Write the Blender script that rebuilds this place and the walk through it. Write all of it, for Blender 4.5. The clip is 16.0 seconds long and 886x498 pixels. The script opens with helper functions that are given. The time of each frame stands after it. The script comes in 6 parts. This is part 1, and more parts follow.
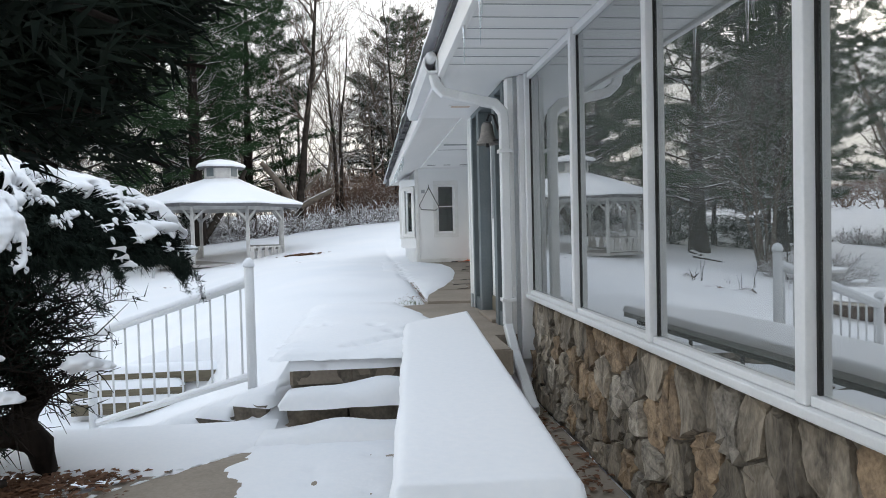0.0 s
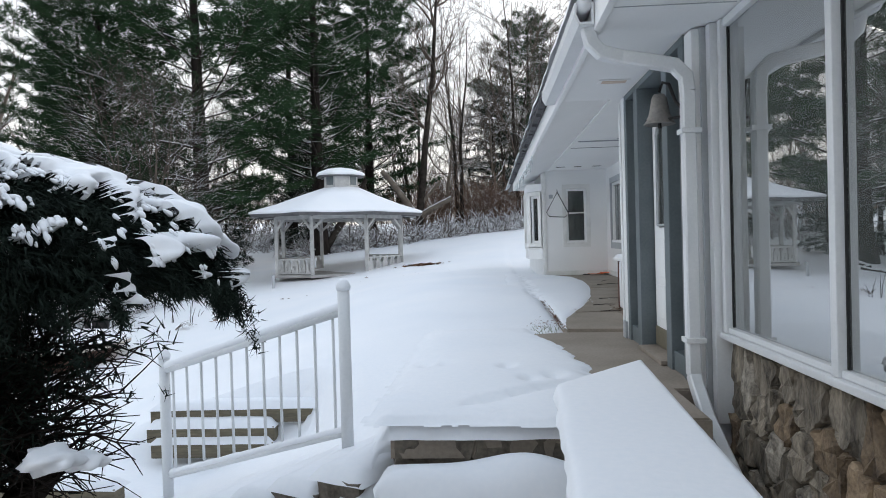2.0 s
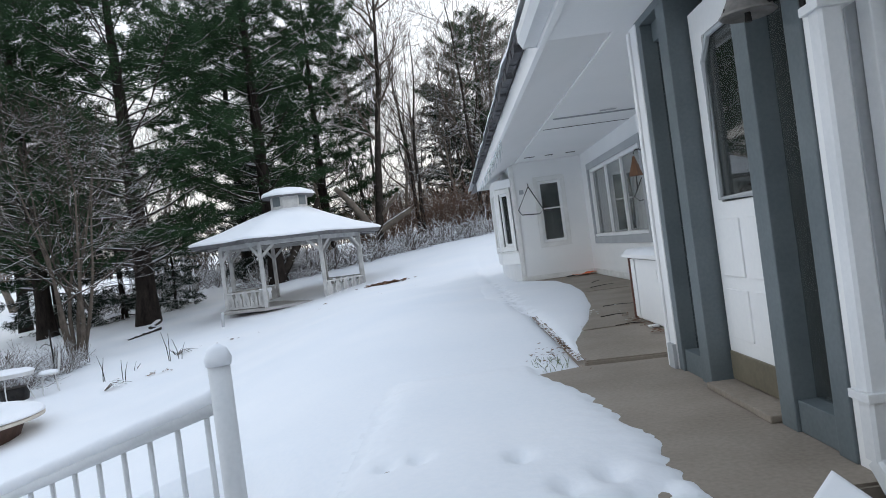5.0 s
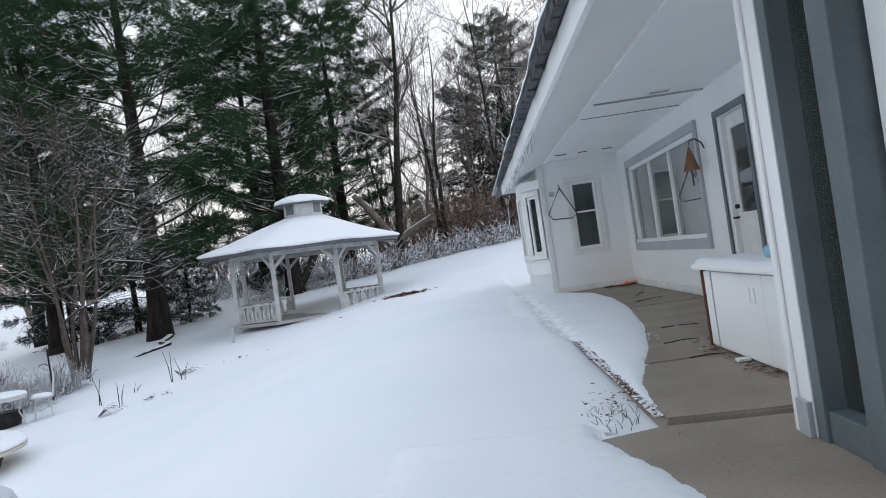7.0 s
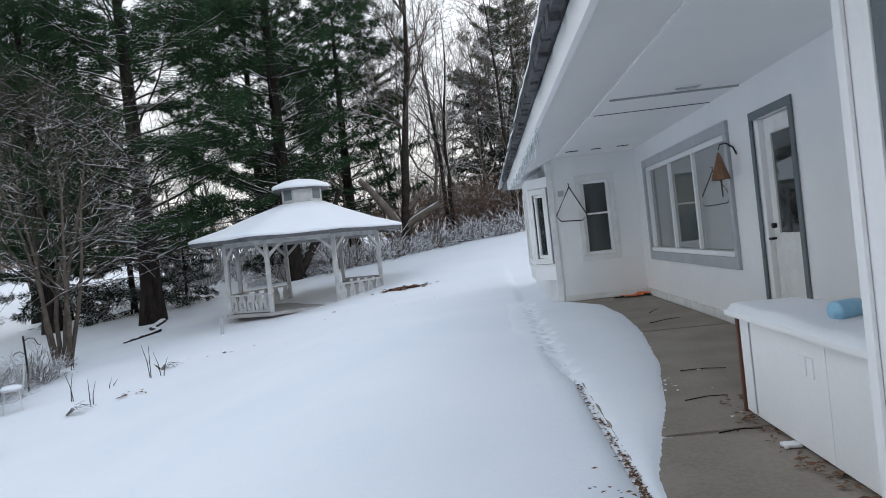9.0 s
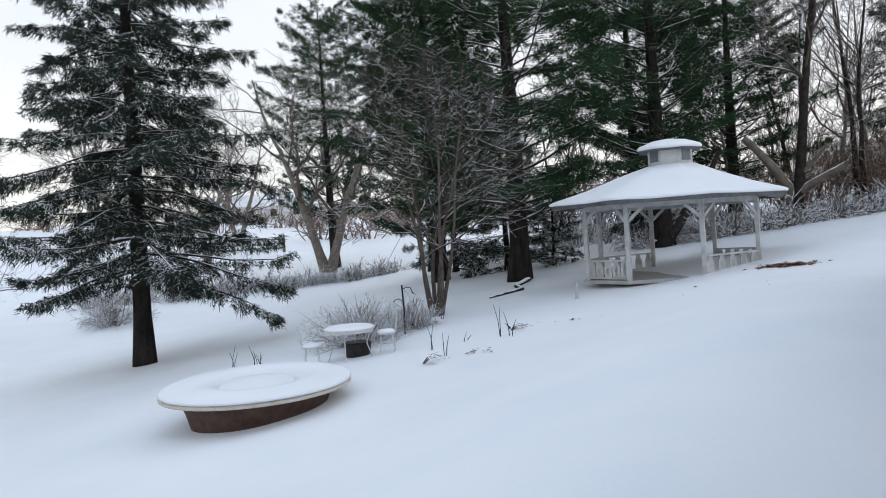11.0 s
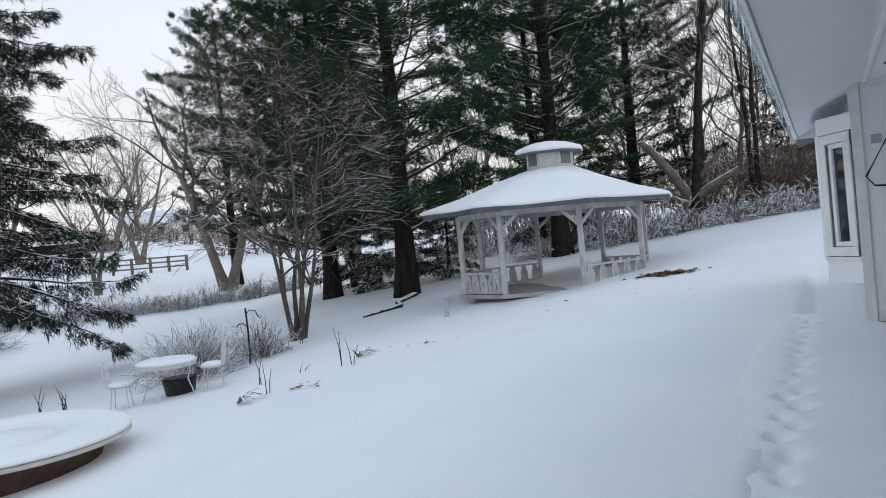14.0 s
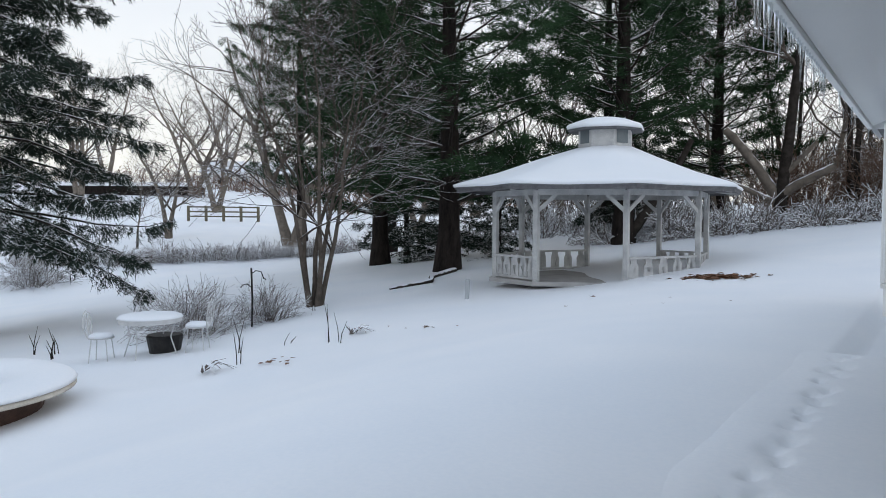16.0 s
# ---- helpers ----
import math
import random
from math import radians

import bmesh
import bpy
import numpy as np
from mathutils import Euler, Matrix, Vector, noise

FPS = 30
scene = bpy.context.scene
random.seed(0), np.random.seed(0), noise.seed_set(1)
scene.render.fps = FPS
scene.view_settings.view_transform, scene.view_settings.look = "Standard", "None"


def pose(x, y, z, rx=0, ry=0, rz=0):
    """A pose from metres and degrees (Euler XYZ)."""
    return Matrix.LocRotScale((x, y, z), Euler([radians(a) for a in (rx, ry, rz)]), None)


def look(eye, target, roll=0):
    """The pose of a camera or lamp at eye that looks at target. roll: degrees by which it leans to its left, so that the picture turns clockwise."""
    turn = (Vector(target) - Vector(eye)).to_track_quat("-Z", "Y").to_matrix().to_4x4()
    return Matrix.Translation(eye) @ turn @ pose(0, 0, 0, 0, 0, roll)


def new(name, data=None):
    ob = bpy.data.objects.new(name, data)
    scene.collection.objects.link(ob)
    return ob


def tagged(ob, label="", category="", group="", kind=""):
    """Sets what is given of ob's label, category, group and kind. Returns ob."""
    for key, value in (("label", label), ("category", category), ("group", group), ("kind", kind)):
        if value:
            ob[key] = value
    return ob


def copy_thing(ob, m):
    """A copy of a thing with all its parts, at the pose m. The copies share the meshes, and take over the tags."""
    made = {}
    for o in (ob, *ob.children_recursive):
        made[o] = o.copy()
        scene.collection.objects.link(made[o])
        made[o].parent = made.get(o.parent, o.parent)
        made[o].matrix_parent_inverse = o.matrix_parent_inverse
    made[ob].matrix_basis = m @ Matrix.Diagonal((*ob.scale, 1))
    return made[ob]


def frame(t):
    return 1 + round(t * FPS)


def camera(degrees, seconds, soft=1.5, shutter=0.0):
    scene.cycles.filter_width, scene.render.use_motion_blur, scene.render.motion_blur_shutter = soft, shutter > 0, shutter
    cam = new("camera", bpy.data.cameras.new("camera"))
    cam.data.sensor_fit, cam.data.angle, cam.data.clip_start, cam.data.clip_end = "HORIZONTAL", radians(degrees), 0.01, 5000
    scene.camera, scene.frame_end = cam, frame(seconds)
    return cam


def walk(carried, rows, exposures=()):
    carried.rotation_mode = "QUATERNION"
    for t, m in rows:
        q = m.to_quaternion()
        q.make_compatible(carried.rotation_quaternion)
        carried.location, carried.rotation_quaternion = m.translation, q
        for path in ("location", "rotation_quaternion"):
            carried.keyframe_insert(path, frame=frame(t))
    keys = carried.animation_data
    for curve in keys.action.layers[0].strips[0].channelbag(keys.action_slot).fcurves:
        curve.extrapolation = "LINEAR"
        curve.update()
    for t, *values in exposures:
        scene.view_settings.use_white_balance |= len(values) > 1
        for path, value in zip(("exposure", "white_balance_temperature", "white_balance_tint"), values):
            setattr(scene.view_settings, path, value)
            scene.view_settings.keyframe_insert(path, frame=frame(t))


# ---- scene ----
cam = camera(64.5, 16.0, soft=0.95)
# seconds, stops, kelvin, tint
LOOKS = [(0.0, 0.39, 6900, 10), (1.5, 0.25, 6750, 10), (3.5, 0.18, 6600, 10), (8.0, 0.08, 6550, 10), (12.5, -0.10, 6500, 10), (16.0, -0.13, 6500, 10)]
PATH = [
    (0, (0.064, 0.685, 0.951), (0.27, 2.673, 0.89), -1.4),
    (0.5, (0.233, 1.169, 0.941), (0.211, 3.163, 0.785), 1.1),
    (1, (0.197, 1.532, 0.946), (0.027, 3.515, 0.753), -0.1),
    (1.5, (0.179, 1.888, 0.977), (-0.082, 3.87, 0.907), -1.1),
    (2, (0.002, 2.258, 0.978), (-0.131, 4.254, 0.949), -1.6),
    (2.5, (-0.072, 2.559, 0.948), (-0.266, 4.55, 0.936), -4.7),
    (3, (-0.188, 2.94, 0.984), (-0.474, 4.919, 1.035), -6.1),
    (3.5, (-0.236, 3.266, 0.982), (-0.404, 5.258, 1.017), -6.3),
    (4, (-0.132, 3.641, 0.974), (-0.207, 5.64, 0.972), -6.3),
    (6.5, (-0.048, 5.377, 0.989), (-0.068, 7.377, 0.99), -8.2),
    (7, (-0.084, 5.752, 1.009), (-0.176, 7.749, 1.035), -8.2),
    (7.5, (0.016, 6.05, 0.975), (-0.031, 8.049, 0.964), -7.4),
    (8, (0.119, 6.313, 1.146), (-0.076, 8.303, 1.123), -8.2),
    (8.5, (0.068, 6.567, 1.18), (-0.192, 8.55, 1.15), -6.9),
    (9, (0.14, 6.835, 1.29), (0.012, 8.831, 1.272), -6.3),
    (9.5, (0.259, 7.124, 1.292), (-0.072, 9.097, 1.267), -5.1),
    (10, (0.237, 7.437, 1.342), (-0.604, 9.252, 1.32), -3.2),
    (12.5, (0.672, 9.05, 1.243), (-0.522, 10.654, 1.212), -4.1),
    (13, (0.725, 9.538, 1.191), (-0.251, 11.284, 1.141), -5.1),
    (13.5, (0.882, 10.053, 1.228), (-0.191, 11.74, 1.179), -6.1),
    (14, (0.961, 10.618, 1.229), (0.003, 12.373, 1.217), -5.2),
    (14.5, (1.094, 11.141, 1.256), (0.051, 12.847, 1.279), -3.4),
    (15, (1.187, 11.658, 1.226), (0.104, 13.337, 1.136), -0.5),
    (15.5, (1.232, 12.153, 1.209), (0.095, 13.793, 1.082), 1.3),
    (16, (1.345, 12.564, 1.237), (0.189, 14.193, 1.155), 0.1),
]
walk(cam, [(t, look(eye, target, roll)) for t, eye, target, roll in PATH], LOOKS)

# ---- light ----
SUN_EL, SUN_AZ = radians(24), radians(-35)
world = bpy.data.worlds.new("winter_sky")
scene.world = world
world.use_nodes = True
wt = world.node_tree
bg = wt.nodes["Background"]
sky = wt.nodes.new("ShaderNodeTexSky")
sky.sky_type = "NISHITA"
sky.sun_disc = False
sky.sun_elevation, sky.sun_rotation = SUN_EL, -SUN_AZ
sky.dust_density, sky.air_density = 3.0, 1.0
sky_gain = wt.nodes.new("ShaderNodeVectorMath")
sky_gain.operation = "SCALE"
sky_gain.inputs["Scale"].default_value = 0.10
wt.links.new(sky.outputs["Color"], sky_gain.inputs[0])
coord = wt.nodes.new("ShaderNodeTexCoord")
cloud = wt.nodes.new("ShaderNodeTexNoise")
cloud.inputs["Scale"].default_value, cloud.inputs["Detail"].default_value = 2.2, 6.0
wt.links.new(coord.outputs["Generated"], cloud.inputs["Vector"])
ramp = wt.nodes.new("ShaderNodeValToRGB")
ramp.color_ramp.elements[0].position, ramp.color_ramp.elements[1].position = 0.30, 0.70
ramp.color_ramp.elements[0].color = (0.78, 0.80, 0.84, 1)
ramp.color_ramp.elements[1].color = (1.0, 1.0, 1.0, 1)
wt.links.new(cloud.outputs["Fac"], ramp.inputs["Fac"])
split = wt.nodes.new("ShaderNodeSeparateXYZ")
wt.links.new(coord.outputs["Generated"], split.inputs[0])
height = wt.nodes.new("ShaderNodeValToRGB")
height.color_ramp.elements[0].position, height.color_ramp.elements[1].position = 0.04, 0.75
height.color_ramp.elements[0].color = (0.92, 0.90, 0.85, 1)
height.color_ramp.elements[1].color = (0.69, 0.80, 0.945, 1)
wt.links.new(split.outputs["Z"], height.inputs["Fac"])
both = wt.nodes.new("ShaderNodeVectorMath")
both.operation = "MULTIPLY"
wt.links.new(ramp.outputs["Color"], both.inputs[0])
wt.links.new(height.outputs["Color"], both.inputs[1])
veil = wt.nodes.new("ShaderNodeMix")
veil.data_type = "RGBA"
veil.inputs["Factor"].default_value = 0.82
wt.links.new(sky_gain.outputs[0], veil.inputs["A"])
wt.links.new(both.outputs[0], veil.inputs["B"])
wt.links.new(veil.outputs["Result"], bg.inputs["Color"])
bg.inputs["Strength"].default_value = 1.5

sun = new("sun", bpy.data.lights.new("sun", "SUN"))
sun.data.energy, sun.data.angle, sun.data.color = 0.5, radians(25), (1.0, 0.96, 0.9)
sun.matrix_world = look((0, 0, 0), (-math.sin(SUN_AZ) * math.cos(SUN_EL), -math.cos(SUN_AZ) * math.cos(SUN_EL), -math.sin(SUN_EL)))


# ---- materials ----
def nodes_of(name):
    m = bpy.data.materials.new(name)
    m.use_nodes = True
    t = m.node_tree
    return m, t, t.nodes["Principled BSDF"]


def surface(name, c1, c2, rough=0.7, scale=6.0, fine=60.0, bump=0.2, depth=0.004, metal=0.0, per_piece=0.0, snow=0.0, spec=0.5, axis=(1, 1, 1)):
    """Two tones mixed by coarse and fine noise, with fine relief; snow: how far upward faces are covered."""
    m, t, b = nodes_of(name)
    n, k = t.nodes, t.links
    tc = n.new("ShaderNodeTexCoord")
    mp = n.new("ShaderNodeMapping")
    mp.inputs["Scale"].default_value = axis
    k.new(tc.outputs["Object"], mp.inputs["Vector"])
    n1 = n.new("ShaderNodeTexNoise")
    n1.inputs["Scale"].default_value, n1.inputs["Detail"].default_value = scale, 4
    n2 = n.new("ShaderNodeTexNoise")
    n2.inputs["Scale"].default_value, n2.inputs["Detail"].default_value = fine, 3
    k.new(mp.outputs[0], n1.inputs["Vector"])
    k.new(mp.outputs[0], n2.inputs["Vector"])
    add = n.new("ShaderNodeMath")
    add.operation = "MULTIPLY_ADD"
    add.inputs[1].default_value = 0.35
    k.new(n2.outputs["Fac"], add.inputs[0])
    sub = n.new("ShaderNodeMath")
    sub.operation = "MULTIPLY"
    sub.inputs[1].default_value = 0.65
    k.new(n1.outputs["Fac"], sub.inputs[0])
    k.new(sub.outputs[0], add.inputs[2])
    rng = n.new("ShaderNodeMapRange")
    rng.inputs["From Min"].default_value, rng.inputs["From Max"].default_value = 0.33, 0.67
    k.new(add.outputs[0], rng.inputs["Value"])
    mix = n.new("ShaderNodeMix")
    mix.data_type = "RGBA"
    mix.inputs["A"].default_value, mix.inputs["B"].default_value = (*c1, 1), (*c2, 1)
    k.new(rng.outputs[0], mix.inputs["Factor"])
    colour = mix.outputs["Result"]
    if per_piece:
        oi = n.new("ShaderNodeObjectInfo")
        vr = n.new("ShaderNodeMapRange")
        vr.inputs["To Min"].default_value, vr.inputs["To Max"].default_value = 1 - per_piece, 1 + per_piece
        k.new(oi.outputs["Random"], vr.inputs["Value"])
        sc = n.new("ShaderNodeVectorMath")
        sc.operation = "SCALE"
        k.new(colour, sc.inputs[0])
        k.new(vr.outputs[0], sc.inputs["Scale"])
        colour = sc.outputs[0]
    if snow:
        geo = n.new("ShaderNodeNewGeometry")
        sep = n.new("ShaderNodeSeparateXYZ")
        k.new(geo.outputs["Normal"], sep.inputs[0])
        sn = n.new("ShaderNodeTexNoise")
        sn.inputs["Scale"].default_value = 3.0
        k.new(tc.outputs["Object"], sn.inputs["Vector"])
        s1 = n.new("ShaderNodeMath")
        s1.operation = "ADD"
        k.new(sep.outputs["Z"], s1.inputs[0])
        k.new(sn.outputs["Fac"], s1.inputs[1])
        s2 = n.new("ShaderNodeMapRange")
        s2.inputs["From Min"].default_value, s2.inputs["From Max"].default_value = 1.25 - snow, 1.4 - snow
        k.new(s1.outputs[0], s2.inputs["Value"])
        mx = n.new("ShaderNodeMix")
        mx.data_type = "RGBA"
        mx.inputs["B"].default_value = (0.84, 0.86, 0.89, 1)
        k.new(s2.outputs[0], mx.inputs["Factor"])
        k.new(colour, mx.inputs["A"])
        colour = mx.outputs["Result"]
    k.new(colour, b.inputs["Base Color"])
    b.inputs["Roughness"].default_value, b.inputs["Metallic"].default_value = rough, metal
    b.inputs["Specular IOR Level"].default_value = spec
    if bump:
        bp = n.new("ShaderNodeBump")
        bp.inputs["Strength"].default_value, bp.inputs["Distance"].default_value = bump, depth
        k.new(add.outputs[0], bp.inputs["Height"])
        k.new(bp.outputs[0], b.inputs["Normal"])
    return m


def snow_material(name, trodden=0.0):
    m = surface(name, (0.80, 0.83, 0.87), (0.87, 0.88, 0.90), 0.75, 0.5, 30, 0.35, 0.012, spec=0.25)
    return m


def glass_material(name, tint=(0.93, 0.97, 0.96), ior=1.7, haze=0.05):
    m, t, b = nodes_of(name)
    n, k = t.nodes, t.links
    clear = n.new("ShaderNodeBsdfTransparent")
    clear.inputs["Color"].default_value = (*tint, 1)
    gloss = n.new("ShaderNodeBsdfGlossy")
    gloss.inputs["Roughness"].default_value = 0.012
    fres = n.new("ShaderNodeFresnel")
    fres.inputs["IOR"].default_value = ior
    wav = n.new("ShaderNodeTexNoise")
    wav.inputs["Scale"].default_value = 1.3
    bp = n.new("ShaderNodeBump")
    bp.inputs["Strength"].default_value, bp.inputs["Distance"].default_value = 0.02, 0.01
    k.new(wav.outputs["Fac"], bp.inputs["Height"])
    k.new(bp.outputs[0], gloss.inputs["Normal"])
    mx = n.new("ShaderNodeMixShader")
    # pale diffuse share imitates bright haze, by colour instead of by light
    haze_bsdf = n.new("ShaderNodeBsdfDiffuse")
    haze_bsdf.inputs["Color"].default_value = (0.70, 0.78, 0.76, 1)
    hazed = n.new("ShaderNodeMixShader")
    hazed.inputs[0].default_value = haze
    k.new(clear.outputs[0], hazed.inputs[1])
    k.new(haze_bsdf.outputs[0], hazed.inputs[2])
    k.new(fres.outputs[0], mx.inputs[0])
    k.new(hazed.outputs[0], mx.inputs[1])
    k.new(gloss.outputs[0], mx.inputs[2])
    k.new(mx.outputs[0], n["Material Output"].inputs["Surface"])
    return m


SNOW = snow_material("snow")
SNOW_CAP = snow_material("snow_cap")
WHITE = surface("white_paint", (0.81, 0.82, 0.82), (0.88, 0.88, 0.87), 0.55, 1.5, 40, 0.15, 0.003)
WHITE_WORN = surface("worn_white_paint", (0.66, 0.66, 0.64), (0.85, 0.85, 0.83), 0.65, 4, 50, 0.25, 0.003)
# white gazebo paint made greyer: the shade on its timbers is in the colour
GAZEBO_SHADED = surface("shaded_gazebo_paint", (0.36, 0.36, 0.36), (0.60, 0.60, 0.59), 0.7, 4, 50, 0.3, 0.004)
SOFFIT = surface("white_soffit", (0.81, 0.82, 0.82), (0.87, 0.87, 0.87), 0.5, 0.8, 80, 0.1, 0.002)
GREY_TRIM = surface("grey_trim_paint", (0.095, 0.120, 0.130), (0.15, 0.175, 0.185), 0.5, 3, 50, 0.15, 0.003)
GREY_PALE = surface("pale_grey_trim_paint", (0.36, 0.38, 0.40), (0.46, 0.48, 0.49), 0.5, 3, 50, 0.15, 0.003)
ALU = surface("white_aluminium", (0.66, 0.68, 0.69), (0.76, 0.77, 0.78), 0.35, 3, 60, 0.05, 0.001)
CONCRETE = surface("patio_concrete", (0.21, 0.175, 0.14), (0.34, 0.29, 0.24), 0.85, 1.4, 45, 0.4, 0.006)
STONE = surface("field_stone", (0.055, 0.047, 0.038), (0.34, 0.29, 0.225), 0.9, 11, 60, 0.9, 0.03, per_piece=0.4, axis=(1, 1, 0.4))
STONE_B = surface("pale_field_stone", (0.08, 0.07, 0.058), (0.46, 0.41, 0.34), 0.85, 12, 60, 0.7, 0.02, per_piece=0.35)
STONE_C = surface("rusty_field_stone", (0.075, 0.052, 0.036), (0.36, 0.26, 0.165), 0.85, 12, 60, 0.7, 0.02, per_piece=0.35)
STONE_STEP = surface("step_stone", (0.06, 0.052, 0.042), (0.21, 0.18, 0.145), 0.9, 6, 40, 0.6, 0.02)
MORTAR = surface("mortar", (0.09, 0.075, 0.06), (0.22, 0.19, 0.155), 0.95, 8, 60, 0.5, 0.01)
BARK = surface("dark_bark", (0.010, 0.008, 0.008), (0.038, 0.031, 0.027), 0.95, 5, 30, 0.9, 0.03, spec=0.08, axis=(1, 1, 0.25))
BARK_SNOW = surface("snowy_dark_bark", (0.018, 0.015, 0.013), (0.055, 0.046, 0.040), 0.95, 5, 30, 0.6, 0.02, snow=0.20, spec=0.1)
TWIG_SNOW = surface("snowy_twig_bark", (0.07, 0.056, 0.048), (0.15, 0.125, 0.105), 0.95, 5, 30, 0.3, 0.01, snow=0.22, spec=0.1)
BARK_PALE = surface("snowy_pale_bark", (0.12, 0.100, 0.085), (0.25, 0.215, 0.18), 0.95, 4, 30, 0.5, 0.02, snow=0.22, spec=0.1)
NEEDLE = surface("pine_needles", (0.011, 0.025, 0.013), (0.045, 0.086, 0.040), 0.85, 1.2, 20, 0.0, snow=-0.16, spec=0.1)
NEEDLE_SNOW = surface("snowy_spruce_needles", (0.012, 0.020, 0.015), (0.035, 0.050, 0.038), 0.85, 2, 20, 0.0, snow=0.03, spec=0.1)
JUNIPER = surface("juniper_foliage", (0.006, 0.010, 0.009), (0.022, 0.034, 0.026), 0.8, 6, 30, 0.0, spec=0.1)
BRUSH_RED = surface("reddish_brush", (0.12, 0.075, 0.055), (0.22, 0.15, 0.115), 0.95, 3, 30, 0.0, snow=0.08, spec=0.1)
BRUSH_SNOW = surface("snow_laden_brush", (0.12, 0.10, 0.09), (0.24, 0.21, 0.19), 0.95, 3, 30, 0.0, snow=0.72, spec=0.1)
# strong painted haze here stands in for indoor light and bright reflections
GLASS = glass_material("window_glass", (0.80, 0.88, 0.86), ior=9.0, haze=0.20)
GLASS_DARK = glass_material("dark_window_glass", (0.55, 0.60, 0.60), 1.7)
# indoor dimness is put into this dark colour of walls, floor and ceilings
ROOM = surface("darkened_room_surface", (0.10, 0.105, 0.10), (0.16, 0.16, 0.155), 0.9, 1, 20, 0.1)
DARK = surface("dark_gap", (0.015, 0.015, 0.015), (0.03, 0.03, 0.03), 0.9, 4, 40, 0.1)
IRON = surface("black_iron", (0.015, 0.015, 0.016), (0.04, 0.037, 0.035), 0.55, 8, 60, 0.3, 0.002, metal=0.6)
BRONZE = surface("weathered_bell_metal", (0.17, 0.16, 0.155), (0.30, 0.28, 0.26), 0.5, 10, 60, 0.3, 0.002, metal=0.5)
WOOD_OLD = surface("weathered_timber", (0.10, 0.085, 0.06), (0.22, 0.19, 0.13), 0.9, 5, 40, 0.6, 0.01, axis=(0.3, 2, 2))
WOOD_RED = surface("red_brown_wood", (0.10, 0.035, 0.02), (0.17, 0.07, 0.045), 0.7, 6, 40, 0.3, 0.004)
ORANGE = surface("orange_plastic", (0.72, 0.13, 0.03), (0.85, 0.20, 0.05), 0.5, 6, 40, 0.1)
BLUE = surface("pale_blue_plastic", (0.25, 0.50, 0.68), (0.36, 0.60, 0.75), 0.3, 6, 40, 0.1)
# dull amber that paints a dim reflection
AMBER = surface("amber_reflection", (0.15, 0.07, 0.035), (0.24, 0.12, 0.06), 0.6, 8, 40, 0.2)
SHINGLE = surface("roof_shingle", (0.08, 0.08, 0.085), (0.16, 0.16, 0.165), 0.95, 8, 60, 0.6, 0.01)
ICE = glass_material("ice", (0.92, 0.95, 0.97), 1.31, 0.15)
BASIN = surface("brown_basin_side", (0.045, 0.024, 0.018), (0.10, 0.055, 0.04), 0.9, 5, 40, 0.5, 0.01)
BASIN_RIM = surface("pale_basin_rim", (0.45, 0.40, 0.34), (0.62, 0.57, 0.50), 0.85, 5, 40, 0.4, 0.006)
LEAF = surface("fallen_leaves", (0.10, 0.045, 0.025), (0.22, 0.11, 0.06), 0.9, 10, 40, 0.3)


# ---- building helpers ----
def thing(name, x, y, z, rz=0.0, label="", category="", group="", kind=""):
    ob = new(name)
    ob.empty_display_size = 0.1
    ob.matrix_world = pose(x, y, z, 0, 0, rz)
    return tagged(ob, label, category, group, kind)


def finish(name, bm, material, parent=None, label="", smooth=False):
    me = bpy.data.meshes.new(name)
    bm.to_mesh(me)
    bm.free()
    me.materials.append(material)
    if smooth:
        me.polygons.foreach_set("use_smooth", [True] * len(me.polygons))
    ob = new(name, me)
    if parent:
        ob.parent = parent
    if label:
        ob["label"] = label
    return ob


def part(name, bm, material, parent, label="", smooth=False):
    return finish(name, bm, material, parent, label, smooth)


def single(name, bm, material, label, category, group="", kind="", smooth=False):
    return tagged(finish(name, bm, material, None, "", smooth), label, category, group, kind)


def box(x0, x1, y0, y1, z0, z1, bevel=0.0, bm=None):
    own = bmesh.new()
    bmesh.ops.create_cube(own, size=1.0)
    for v in own.verts:
        v.co = Vector((x0 + (v.co.x + 0.5) * (x1 - x0), y0 + (v.co.y + 0.5) * (y1 - y0), z0 + (v.co.z + 0.5) * (z1 - z0)))
    if bevel:
        bmesh.ops.bevel(own, geom=own.edges[:], offset=bevel, segments=2, affect="EDGES", profile=0.6)
    return merge(bm, own)


def merge(bm, own):
    if bm is None:
        return own
    me = bpy.data.meshes.new("tmp")
    own.to_mesh(me)
    own.free()
    bm.from_mesh(me)
    bpy.data.meshes.remove(me)
    return bm


def frame_of(d):
    d = Vector(d).normalized()
    a = Vector((0, 0, 1)) if abs(d.z) < 0.9 else Vector((1, 0, 0))
    u = d.cross(a).normalized()
    return u, d.cross(u)


def tube(points, radii, sides=8, bm=None, caps=True):
    """A tapered tube along points."""
    bm = bm or bmesh.new()
    pts = [Vector(p) for p in points]
    if not hasattr(radii, "__len__"):
        radii = [radii] * len(pts)
    rings = []
    for i, p in enumerate(pts):
        d = pts[min(i + 1, len(pts) - 1)] - pts[max(i - 1, 0)]
        u, v = frame_of(d)
        rings.append([bm.verts.new(p + radii[i] * (math.cos(a) * u + math.sin(a) * v)) for a in [2 * math.pi * j / sides for j in range(sides)]])
    for a, b in zip(rings, rings[1:]):
        for j in range(sides):
            bm.faces.new((a[j], b[j], b[(j + 1) % sides], a[(j + 1) % sides]))
    if caps:
        bm.faces.new(rings[0])
        bm.faces.new(rings[-1][::-1])
    return bm


